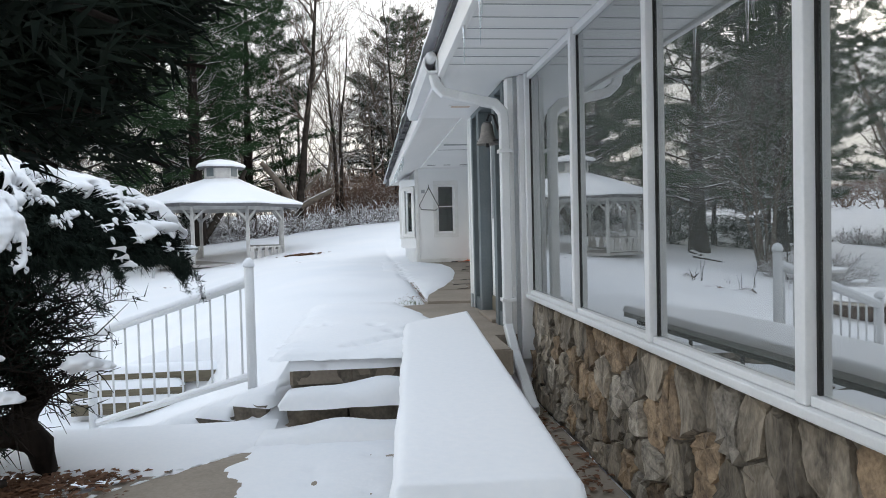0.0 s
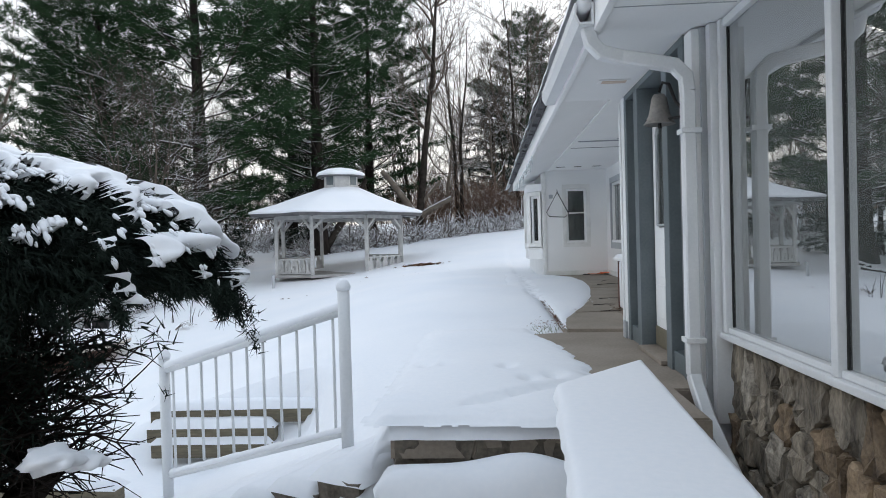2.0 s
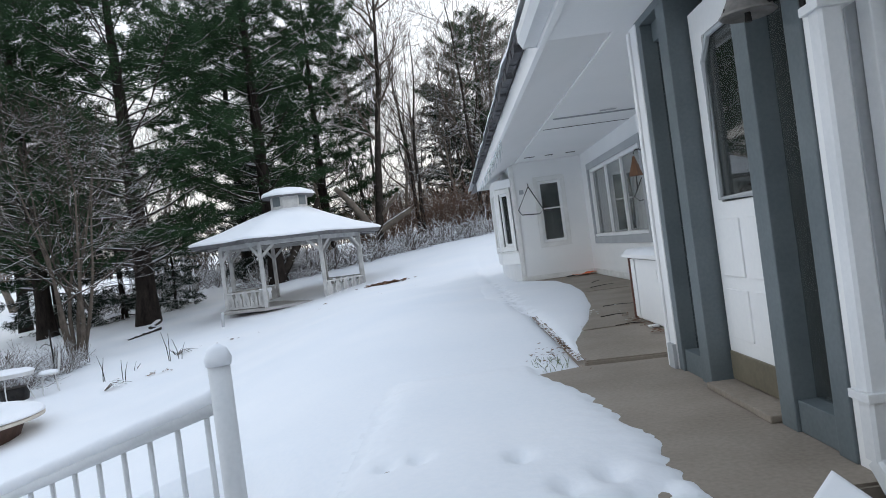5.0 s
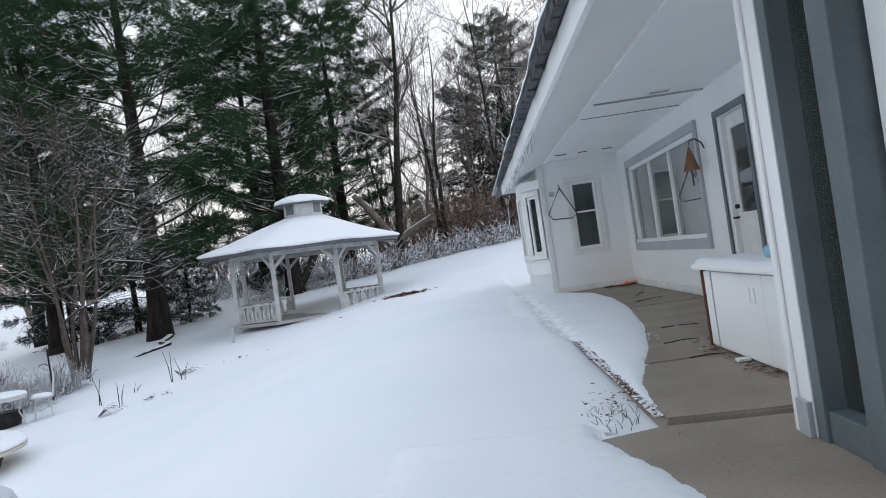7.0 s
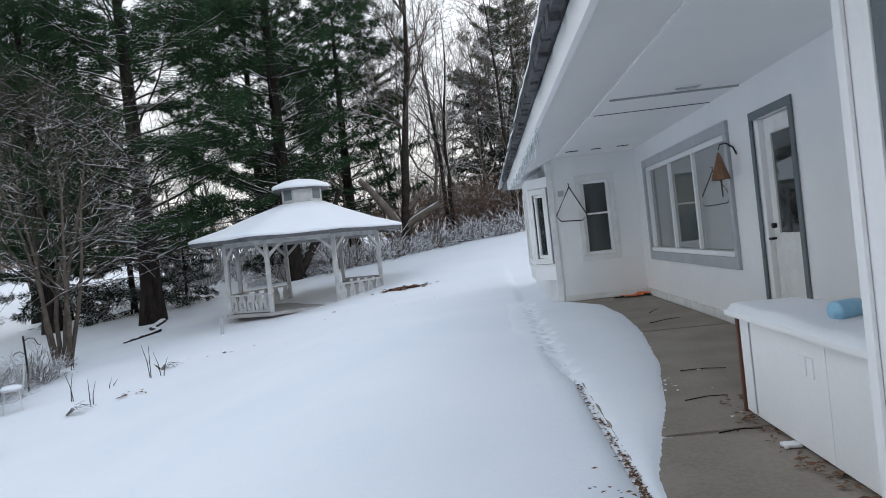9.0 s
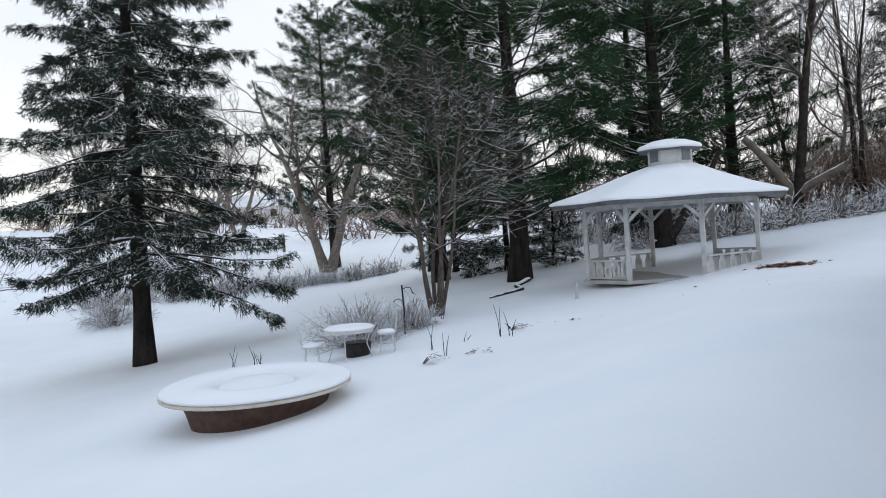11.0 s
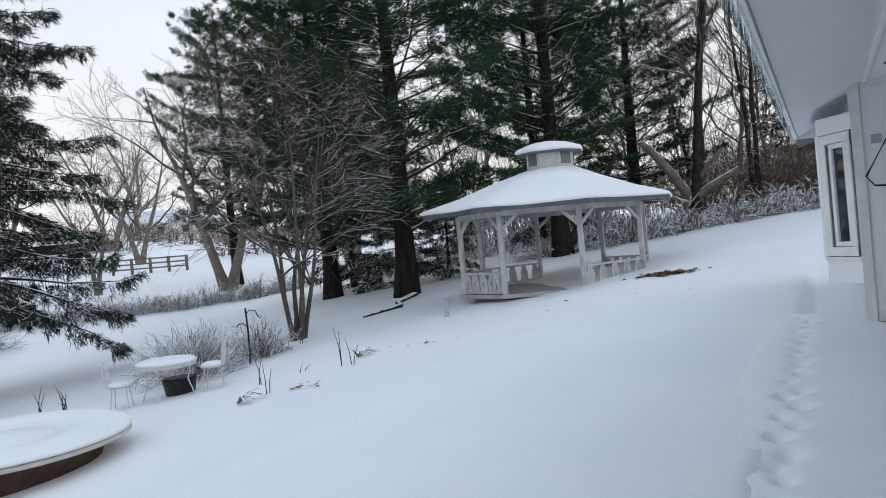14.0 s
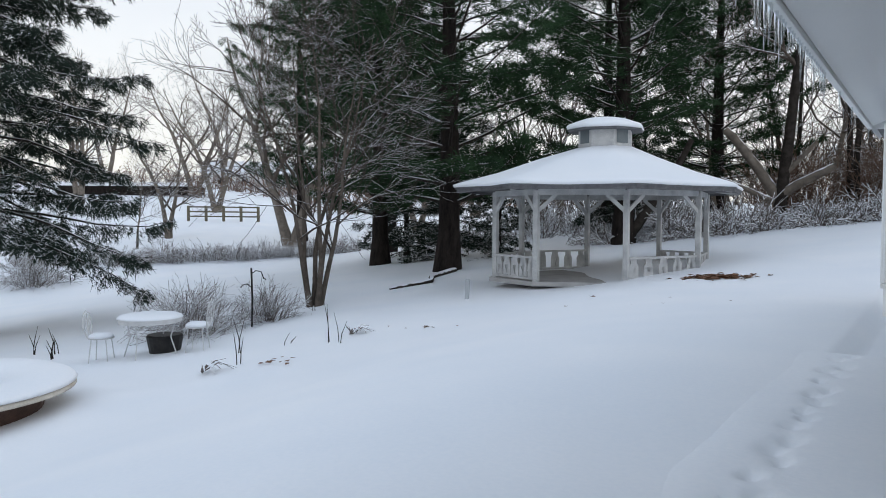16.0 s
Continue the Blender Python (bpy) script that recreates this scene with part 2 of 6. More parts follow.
def lathe(profile, sides=24, bm=None):
    """profile: (radius, z) from top to bottom."""
    bm = bm or bmesh.new()
    rings = [[bm.verts.new((r * math.cos(2 * math.pi * j / sides), r * math.sin(2 * math.pi * j / sides), z)) for j in range(sides)] for r, z in profile]
    for a, b in zip(rings, rings[1:]):
        for j in range(sides):
            bm.faces.new((a[j], b[j], b[(j + 1) % sides], a[(j + 1) % sides]))
    bm.faces.new(rings[0])
    bm.faces.new(rings[-1][::-1])
    bmesh.ops.recalc_face_normals(bm, faces=bm.faces)
    return bm


def prism(outline, y0, y1, bm=None):
    """Outline in x, z, drawn out along y."""
    bm = bm or bmesh.new()
    a = [bm.verts.new((x, y0, z)) for x, z in outline]
    b = [bm.verts.new((x, y1, z)) for x, z in outline]
    n = len(outline)
    fs = [bm.faces.new(a), bm.faces.new(b[::-1])]
    for i in range(n):
        fs.append(bm.faces.new((a[i], b[i], b[(i + 1) % n], a[(i + 1) % n])))
    bmesh.ops.recalc_face_normals(bm, faces=fs)
    return bm


def raw_mesh(name, verts, faces, material, parent=None, smooth=True):
    """A mesh from arrays: verts n x 3, faces m x 3 or m x 4."""
    me = bpy.data.meshes.new(name)
    verts, faces = np.asarray(verts, np.float32), np.asarray(faces, np.int32)
    k = faces.shape[1]
    me.vertices.add(len(verts))
    me.vertices.foreach_set("co", verts.ravel())
    me.loops.add(faces.size)
    me.loops.foreach_set("vertex_index", faces.ravel())
    me.polygons.add(len(faces))
    me.polygons.foreach_set("loop_start", np.arange(0, faces.size, k, dtype=np.int32))
    me.polygons.foreach_set("use_smooth", np.full(len(faces), smooth))
    me.update(calc_edges=True)
    me.validate()
    me.materials.append(material)
    ob = new(name, me)
    if parent:
        ob.parent = parent
    return ob


def snow_slab(x0, x1, y0, y1, z0, thick, seed=0, nx=10, ny=20, sag=0.02, round_=0.35):
    """A soft, uneven layer of snow on a flat top, with rounded edges."""
    bm = bmesh.new()
    grid = []
    for i in range(nx + 1):
        row = []
        for j in range(ny + 1):
            u, v = i / nx, j / ny
            x, y = x0 + (x1 - x0) * u, y0 + (y1 - y0) * v
            e = min(u * (x1 - x0), (1 - u) * (x1 - x0), v * (y1 - y0), (1 - v) * (y1 - y0))
            h = thick * (1 - math.exp(-e / (round_ * thick + 0.001))) + sag * (noise.noise((x * 2.2, y * 2.2, seed)) * min(1, e / thick))
            w = 0.25 * thick * noise.noise((x * 5, y * 5, seed + 7))
            row.append(bm.verts.new((x + w * (1 if e < 1e-6 else 0), y + w * (1 if e < 1e-6 else 0), z0 + max(0.0, h))))
        grid.append(row)
    for i in range(nx):
        for j in range(ny):
            bm.faces.new((grid[i][j], grid[i + 1][j], grid[i + 1][j + 1], grid[i][j + 1]))
    bmesh.ops.recalc_face_normals(bm, faces=bm.faces)
    return bm


# ---- the ground ----
def smooth01(a, b, x):
    t = np.clip((x - a) / (b - a), 0, 1)
    return t * t * (3 - 2 * t)


def lie(x, y):
    """Height of the snow-covered ground."""
    x, y = np.asarray(x, float), np.asarray(y, float)
    xe = np.maximum(x, -34.0)
    ye = np.clip(y, -10, 75)
    z = -1.80 + 0.0834 * np.clip(xe, -40, 6) + 0.0717 * ye
    z = z + np.maximum(0, -34.0 - x) * 0.085 * (1 - smooth01(100, 220, -x) * 0.5)
    z = z + np.where(y > 75, (y - 75) * 0.02, 0)
    z = np.minimum(z, 9 + 0.0 * x)
    near = smooth01(-6.5, -0.3, x) * (1 - smooth01(19, 34, y))
    z = z * (1 - near) + (-0.06 + (0.06 * smooth01(9.6, 10.8, y) + 0.068 * smooth01(11.4, 13.0, y)) * (1 - smooth01(0.66, 0.76, x + 0.06 * smooth01(12.6, 14.2, y)))) * near
    # the sunk court and the way down to the lawn
    corner = 0.35 * smooth01(1.02, 1.12, x)
    court = (1 - smooth01(6.35 + corner, 6.6 + corner, y)) * smooth01(-0.72, -0.65, x)
    z = z * (1 - court) + (-0.56) * court
    side = smooth01(5.9, 6.3, y)
    way = (1 - smooth01(7.3 + 1.35 * (1 - smooth01(-1.8, -1.1, x)), 8.9, y)) * (1 - smooth01(-0.62 - 0.30 * side, -0.54, x))
    down = np.clip(-0.46 - 0.35 * (-0.85 - x), -1.06, -0.46)
    bed = 1 - smooth01(5.0, 5.7, y)
    z = z * (1 - way) + (down * (1 - bed) + (-0.56 - 0.3 * (1 - smooth01(-5, -3.2, x))) * bed) * way
    return z


def lie1(x, y):
    return float(lie(x, y))


def axis_steps(near0, near1, step, far0, far1, grow=1.22):
    mid = list(np.arange(near0, near1 + 1e-6, step))
    lo, hi, d = [near0], [near1], step
    while lo[-1] > far0:
        d *= grow
        lo.append(max(far0, lo[-1] - d))
    d = step
    while hi[-1] < far1:
        d *= grow
        hi.append(min(far1, hi[-1] + d))
    return np.array(lo[:0:-1] + mid + hi[1:])


gx = axis_steps(-14, 3.5, 0.10, -900, 700)
gy = axis_steps(-2, 22, 0.10, -600, 1000)
GX, GY = np.meshgrid(gx, gy, indexing="ij")
GZ = lie(GX, GY)
jit = np.random.RandomState(3)
soft = sum(a * np.sin(GX * f + p) * np.sin(GY * g + q) for a, f, g, p, q in ((0.022, 0.7, 0.55, 0.3, 1.1), (0.012, 1.9, 1.4, 2.0, 0.4), (0.006, 4.1, 3.7, 0.9, 2.2)))
out = (GX < 0.75) & ((GY > 6.2) | (GX < -1.7))
GZ = GZ + np.where(out, soft, 0.3 * soft)
ii, jj = np.meshgrid(np.arange(len(gx) - 1), np.arange(len(gy) - 1), indexing="ij")
ny = len(gy)
q = np.stack([ii * ny + jj, (ii + 1) * ny + jj, (ii + 1) * ny + jj + 1, ii * ny + jj + 1], -1).reshape(-1, 4)
ground = tagged(raw_mesh("ground", np.stack([GX, GY, GZ], -1).reshape(-1, 3), q, SNOW), "smooth fresh snow over sloping lawn and fields", "snow", kind="structure")


# ---- paving ----
def wall_with_holes(name, plane, at, thick, u0, u1, z0, z1, holes, material, label, parts_gap=0.0):
    """A wall along x ('x') or y ('y'), with openings (u0, u1, z0, z1) that go through it."""
    bm = bmesh.new()
    us = sorted({u0, u1, *[h[0] for h in holes], *[h[1] for h in holes]})
    zs = sorted({z0, z1, *[h[2] for h in holes], *[h[3] for h in holes]})
    def solid(i, j):
        if not (0 <= i < len(us) - 1 and 0 <= j < len(zs) - 1):
            return False
        u, z = (us[i] + us[i + 1]) / 2, (zs[j] + zs[j + 1]) / 2
        return not any(h[0] < u < h[1] and h[2] < z < h[3] for h in holes)
    def p(u, d, z):
        return (at + d, u, z) if plane == "y" else (u, at + d, z)
    def quad(*c):
        bm.faces.new([bm.verts.new(k) for k in c])
    for i in range(len(us) - 1):
        for j in range(len(zs) - 1):
            if not solid(i, j):
                continue
            a, b, c, d = us[i], us[i + 1], zs[j], zs[j + 1]
            quad(p(a, 0, c), p(b, 0, c), p(b, 0, d), p(a, 0, d))
            quad(p(a, thick, c), p(a, thick, d), p(b, thick, d), p(b, thick, c))
            if not solid(i - 1, j):
                quad(p(a, 0, c), p(a, 0, d), p(a, thick, d), p(a, thick, c))
            if not solid(i + 1, j):
                quad(p(b, 0, c), p(b, thick, c), p(b, thick, d), p(b, 0, d))
            if not solid(i, j - 1):
                quad(p(a, 0, c), p(a, thick, c), p(b, thick, c), p(b, 0, c))
            if not solid(i, j + 1):
                quad(p(a, 0, d), p(b, 0, d), p(b, thick, d), p(a, thick, d))
    bmesh.ops.remove_doubles(bm, verts=bm.verts, dist=0.0005)
    bmesh.ops.recalc_face_normals(bm, faces=bm.faces)
    return single(name, bm, material, label, "wall", kind="structure")


def slab(name, outline, z0, z1, material, label):
    bm = bmesh.new()
    base = [bm.verts.new((x, y, z1)) for x, y in outline]
    face = bm.faces.new(base)
    ext = bmesh.ops.extrude_face_region(bm, geom=[face])
    for v in ext["geom"]:
        if isinstance(v, bmesh.types.BMVert):
            v.co.z = z0
    bmesh.ops.recalc_face_normals(bm, faces=bm.faces)
    es = [e for e in bm.edges if all(abs(v.co.z - z1) < 1e-5 for v in e.verts)]
    bmesh.ops.bevel(bm, geom=es, offset=0.012, segments=2, affect="EDGES")
    return single(name, bm, material, label, "pavement", kind="structure")


# patio slabs, with cracks between them
slab("pavement_1", [(0.76, 9.42), (1.27, 9.36), (2.77, 9.36), (2.77, 11.02), (0.76, 10.93)], -0.25, 0.03, CONCRETE, "grey-brown cracked concrete patio slab, swept bare by wind")
slab("pavement_2", [(0.76, 10.945), (2.77, 11.035), (2.77, 14.9), (0.77, 14.9)], -0.25, 0.035, CONCRETE, "grey-brown concrete patio slab with litter")
slab("pavement_3", [(0.77, 14.915), (2.77, 14.915), (2.77, 19.05), (0.78, 19.05)], -0.25, 0.04, CONCRETE, "grey-brown concrete patio slab, half snow-covered")
slab("pavement_4", [(-0.56, 6.00), (1.14, 6.00), (1.14, 6.72), (1.42, 6.72), (1.42, 9.34), (0.72, 9.40), (0.40, 9.30), (-0.56, 9.30)], -0.20, 0.0, CONCRETE, "concrete landing by the entrance door")
slab("pavement_5", [(-1.25, -3.0), (1.40, -3.0), (1.40, 6.30), (-0.50, 6.30), (-0.72, 5.77), (-1.30, 5.08), (-1.95, 4.48), (-1.95, -3.0)], -0.75, -0.50, CONCRETE, "sunk concrete court below the window wall")


def snow_sheet(name, x0, x1, y0, y1, zb, thick, edge, label, step=0.05, seed=0, ragged=0.05, dents=(), depth=0.016):
    """Snow whose border follows edge(x, y), a distance in metres that is positive inside."""
    bm, grid = bmesh.new(), {}
    nx, ny = int((x1 - x0) / step), int((y1 - y0) / step)
    for i in range(nx + 1):
        for j in range(ny + 1):
            x, y = x0 + i * step, y0 + j * step
            d = edge(x, y) + ragged * (noise.noise((x * 3, y * 3, seed)) + 0.7 * noise.noise((x * 11, y * 11, seed)))
            if d > -0.06:
                h = thick * (1 - math.exp(-max(d, 0) / 0.10)) + 0.010 * noise.noise((x * 1.7, y * 1.7, seed + 3)) * min(1, max(d, 0) * 4)
                z = zb - 0.012 + h + 0.010 * min(1, max(d, 0) / 0.03) if d > 0 else zb - 0.012
                for fx, fy, fr in dents:
                    if abs(y - fy) < 0.4:
                        z -= depth * math.exp(-((x - fx) / fr) ** 2 - ((y - fy) / (1.6 * fr)) ** 2)
                grid[i, j] = bm.verts.new((x, y, z))
    for i, j in list(grid):
        c = [grid.get(k) for k in ((i, j), (i + 1, j), (i + 1, j + 1), (i, j + 1))]
        if all(c):
            bm.faces.new(c)
    return single(name, bm, SNOW_CAP, label, "snow", kind="stuff", smooth=True)


def curve_at(table, y):
    ys, xs = zip(*table)
    return float(np.interp(y, ys, xs))


PATIO_EDGE = [(9.3, 0.74), (9.8, 0.79), (10.3, 0.85), (11.7, 1.24), (13, 1.52), (15, 1.80), (16.5, 1.90), (18, 1.85), (18.9, 1.45), (19.2, 1.2), (19.6, 1.15)]
snow_sheet("patio_snow", 0.15, 2.2, 9.5, 19.60, 0.035, 0.045, lambda x, y: min(curve_at(PATIO_EDGE, y) - x, x - 0.765 + 0.50 * min(1, max(0, y - 12.6) / 1.6)), "thin melting drift of snow on the patio slab, marked by old footprints", 0.03, 2, ragged=0.012, dents=[(0.70 + 0.035 * (-1) ** k + 0.015 * math.sin(k * 2.7), 13.0 + 0.23 * k + 0.04 * math.sin(k * 1.9), 0.05 + 0.012 * math.sin(k * 1.3)) for k in range(29)], depth=0.050)
LANDING_EDGE = [(5.9, 0.62), (6.4, 0.66), (7.5, 0.72), (8.5, 0.62), (9.0, 0.52), (9.4, 0.40)]
snow_sheet("landing_snow", -0.85, 0.9, 5.90, 9.7, 0.0, 0.055, lambda x, y: min(curve_at(LANDING_EDGE, y) - x, x + 0.66, y - 5.97, 9.6 - y), "fresh snow on the landing with scuffed prints", 0.03, 5, dents=[(-0.12 + 0.085 * k, 6.25 + 0.075 * k + 0.03 * (k % 2), 0.05) for k in range(9)] + [(0.25, 6.95, 0.06), (0.42, 7.05, 0.07), (0.1, 7.35, 0.05), (0.5, 6.5, 0.06), (-0.5, 7.5, 0.05), (-0.35, 7.52, 0.05)], depth=0.046)
snow_sheet("court_snow", -1.05, 0.5, 1.2, 5.80, -0.50, 0.020, lambda x, y: min(0.20 + 0.04 * math.sin(3 * y) - x, x + 0.76 + 0.06 * math.sin(y * 2.7), y - 1.4 + 0.3 * x), "trodden thin snow on the sunk court", 0.04, 9, 0.10, dents=[(-0.2 + 0.25 * math.sin(k * 2.3), 3.2 + 0.22 * k, 0.05) for k in range(11)], depth=0.018)
snow_sheet("bed_snow", -3.4, -0.6, 2.6, 6.0, -0.50, 0.05, lambda x, y: min(-(x + 0.75) * 0.64 - (5.55 - y) * 0.77 * 0.9 + 0.10, x + 3.3, y - 5.02 - 0.30 * max(0, -1.45 - x)) if y > 4.4 else min(-(x + 2.05), x + 3.3), "snow heaped at the side of the court", seed=12)

jr = random.Random(44)
for k in range(16):
    q0 = Vector((-2.0 + 0.092 * k, 4.27 + 0.088 * k + 0.012 * jr.uniform(-1, 1), -0.499))
    q1 = q0 + Vector((0.07, 0.066, 0)) * jr.uniform(0.7, 1.2)
    single("joint_snow", tube([q0, (q0 + q1) / 2 + Vector((0.004, -0.006, 0.004)), q1], [0.004, jr.uniform(0.008, 0.014), 0.003], 6), SNOW_CAP, "scrap of snow left in the concrete's joint", "snow", "snow in the joint", "stuff", True)

# ---- the house ----
STONE_TOP = 0.325
knee = single("wall_stone_knee", box(1.46, 1.72, -3.0, 6.62, -0.75, STONE_TOP), MORTAR, "low wall of rough brown field stone below the windows", "wall", kind="structure")
single("window_sill_long", box(1.385, 1.60, -3.0, 6.62, STONE_TOP + 0.002, 0.365, 0.008), ALU, "long white painted sill on the stone wall", "sill", kind="structure")
# window wall
MULL = [6.58, 5.233, 3.983, 2.758, 1.5, 0.25, -1.0, -2.3]
for n, (b, a) in enumerate(zip(MULL, MULL[1:])):
    win = thing("window_%d" % (n + 1), 1.45, (a + b) / 2, 0.367, 0, "tall fixed pane in a white metal frame", "window", "window wall", "structure")
    h = 2.24 - 0.367
    w = (b - a) / 2
    part("window_frame", box(-0.05, 0.05, w - 0.028, w + 0.028, 0, h, 0.005), ALU, win)
    part("window_frame", box(-0.035, 0.045, -w + 0.029, w - 0.029, 0, 0.032, 0.004), ALU, win)
    part("window_frame", box(-0.035, 0.045, -w + 0.029, w - 0.029, h - 0.05, h, 0.006), ALU, win)
    part("gasket", box(-0.012, 0.012, w - 0.040, w - 0.029, 0.033, h - 0.051), DARK, win)
    part("gasket", box(-0.012, 0.012, -w + 0.029, -w + 0.040, 0.033, h - 0.051), DARK, win)
    p = part("pane", box(-0.004, 0.004, -w + 0.041, w - 0.041, 0.034, h - 0.052), GLASS, win)
    p.visible_shadow = False
# corner post and the white wall beside it
single("trim_corner_post", box(1.36, 1.56, 6.625, 6.70, -0.2, 2.24, 0.006), ALU, "white metal corner post", "trim", kind="structure")
single("trim_corner_strip", box(1.33, 1.50, 6.71, 6.735, -0.2, 2.24, 0.003), GREY_PALE, "grey joint strip", "trim", kind="structure")
single("wall_entry_south", box(1.285, 1.52, 6.737, 6.898, -0.2, 2.24, 0.004), WHITE, "narrow white wall beside the entrance", "wall", kind="structure")
# entrance: posts, sidelights, door
for y0, y1, x0 in ((6.90, 7.02, 1.275), (7.34, 7.48, 1.275), (8.32, 8.47, 1.275), (8.80, 8.885, 1.275)):
    single("trim_entry_post", box(x0, 1.50, y0, y1, 0.0, 2.20, 0.006), GREY_TRIM, "slate-grey painted post of the entrance", "trim", "entrance posts", "structure")
for y0, y1 in ((7.022, 7.338), (8.472, 8.798)):
    s = thing("sidelight", 1.375, (y0 + y1) / 2, 0.0, 0, "narrow sidelight pane between grey posts", "window", "sidelights", "structure")
    w = (y1 - y0) / 2 - 0.002
    part("sill", box(-0.085, 0.09, -w, w, 0.002, 0.14, 0.006), GREY_TRIM, s)
    part("head", box(-0.03, 0.09, -w, w, 2.08, 2.20, 0.006), GREY_TRIM, s)
    p = part("pane", box(-0.004, 0.004, -w, w, 0.102, 2.078), GLASS_DARK, s)
    p.visible_shadow = False
door = thing("door_1", 1.395, 7.90, 0.0, 0, "white panelled entrance door with a tall shaped pane", "door", kind="structure")
part("threshold", box(-0.16, 0.08, -0.398, 0.398, 0.002, 0.035, 0.006), CONCRETE, door)
part("kick_plate", box(-0.016, -0.002, -0.37, 0.37, 0.045, 0.20, 0.004), surface("tarnished_brass", (0.16, 0.14, 0.10), (0.24, 0.21, 0.15), 0.5, 4, 40, 0.2, metal=0.4), door, "tarnished kick plate")
bm = bmesh.new()
for y0, y1, z0, z1 in ((-0.396, 0.396, 0.04, 1.02), (-0.396, -0.24, 1.02, 2.08), (0.24, 0.396, 1.02, 2.08), (-0.24, 0.24, 1.92, 2.08)):
    box(0.0, 0.045, y0, y1, z0, z1, 0.0, bm)
part("leaf", bm, WHITE, door)
for y0, y1, z0, z1 in ((-0.32, -0.05, 0.28, 0.55), (0.05, 0.32, 0.28, 0.55), (-0.32, -0.05, 0.62, 0.93), (0.05, 0.32, 0.62, 0.93)):
    part("panel", box(-0.010, 0.0, y0, y1, z0, z1, 0.004), WHITE, door)
part("moulding", tube([(-0.004, -0.24, 1.04), (-0.004, -0.24, 1.78), (-0.004, -0.14, 1.90), (-0.004, 0.14, 1.90), (-0.004, 0.24, 1.78), (-0.004, 0.24, 1.04), (-0.004, -0.24, 1.04)], 0.016, 6), GREY_PALE, door, "grey moulding round the pane")
part("pane", box(0.012, 0.020, -0.24, 0.24, 1.022, 1.918), GLASS_DARK, door)
part("handle", tube([(-0.06, -0.34, 1.0), (0.0, -0.34, 1.0)], 0.020, 10), IRON, door)
single("wall_entry_head", box(1.278, 1.52, 6.902, 8.93, 2.202, 2.25), GREY_TRIM, "grey lintel over the entrance", "wall", kind="structure")
single("wall_entry_north", box(1.27, 1.52, 8.887, 9.05, 0.0, 2.24, 0.004), WHITE, "white corner boards of the entrance block", "wall", kind="structure")
single("trim_corner_board", box(1.254, 1.268, 9.005, 9.055, 0.0, 2.22, 0.003), WHITE, "white corner board", "trim", kind="structure")
single("trim_entry_foot", box(1.245, 1.268, 8.89, 9.00, 0.002, 0.16, 0.003), GREY_PALE, "grey skirting at the entrance corner", "trim", kind="structure")
single("wall_entry_return", box(1.522, 2.93, 8.90, 9.05, 0.0, 2.6), WHITE, "white return wall facing the patio", "wall", kind="structure")
# patio back wall, and the far bump-out
WY0, WY1, WZ0, WZ1 = 14.50, 18.28, 0.79, 2.12
DY0, DY1, DZ1 = 12.92, 13.72, 2.12
wall_with_holes("wall_patio", "y", 2.777, 0.16, 9.05, 19.05, -0.2, 2.6, [(WY0, WY1, WZ0, WZ1), (DY0, DY1, 0.06, DZ1)], WHITE, "white painted boarded wall of the patio")
SX0, SX1, SZ0, SZ1 = 1.83, 2.30, 0.80, 2.08
wall_with_holes("wall_bump_south", "x", 19.05, 0.16, 1.277, 2.777, -0.2, 2.6, [(SX0, SX1, SZ0, SZ1)], WHITE, "white board wall with a narrow window")
BY0, BY1, BZ0, BZ1 = 19.75, 21.2, 0.80, 2.05
wall_with_holes("wall_bump_west", "y", 1.277, 0.16, 19.212, 25.0, -0.2, 2.5, [(BY0, BY1, BZ0, BZ1)], WHITE, "white side wall with a paired window")
single("wall_north", box(1.44, 9.0, 24.85, 25.0, -0.2, 2.6), WHITE, "white end wall of the house", "wall", kind="structure")
single("wall_east", box(9.0, 9.15, -3.0, 25.0, -0.2, 2.6), WHITE, "white rear wall of the house", "wall", kind="structure")
single("wall_south", box(1.46, 9.0, -3.2, -3.0, -0.75, 2.6), WHITE, "white end wall of the house", "wall", kind="structure")
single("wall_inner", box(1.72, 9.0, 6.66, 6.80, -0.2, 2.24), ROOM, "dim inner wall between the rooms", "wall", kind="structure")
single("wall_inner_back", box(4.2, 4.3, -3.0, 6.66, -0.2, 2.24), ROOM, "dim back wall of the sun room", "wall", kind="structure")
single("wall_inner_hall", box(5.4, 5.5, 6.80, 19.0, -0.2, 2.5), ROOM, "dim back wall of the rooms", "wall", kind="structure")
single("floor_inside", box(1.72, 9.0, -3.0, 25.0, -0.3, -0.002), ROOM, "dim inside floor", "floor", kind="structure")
# corner boards of the bump-out
single("trim_bump_corner", box(1.262, 1.36, 19.025, 19.047, 0.03, 2.5, 0.003), WHITE_WORN, "white corner board", "trim", kind="structure")
single("trim_bump_foot", box(1.37, 2.77, 19.030, 19.047, 0.045, 0.14, 0.003), WHITE_WORN, "white base board", "trim", kind="structure")
single("trim_patio_foot", box(2.755, 2.775, 13.8, 19.02, 0.045, 0.15, 0.003), WHITE_WORN, "white base board", "trim", kind="structure")

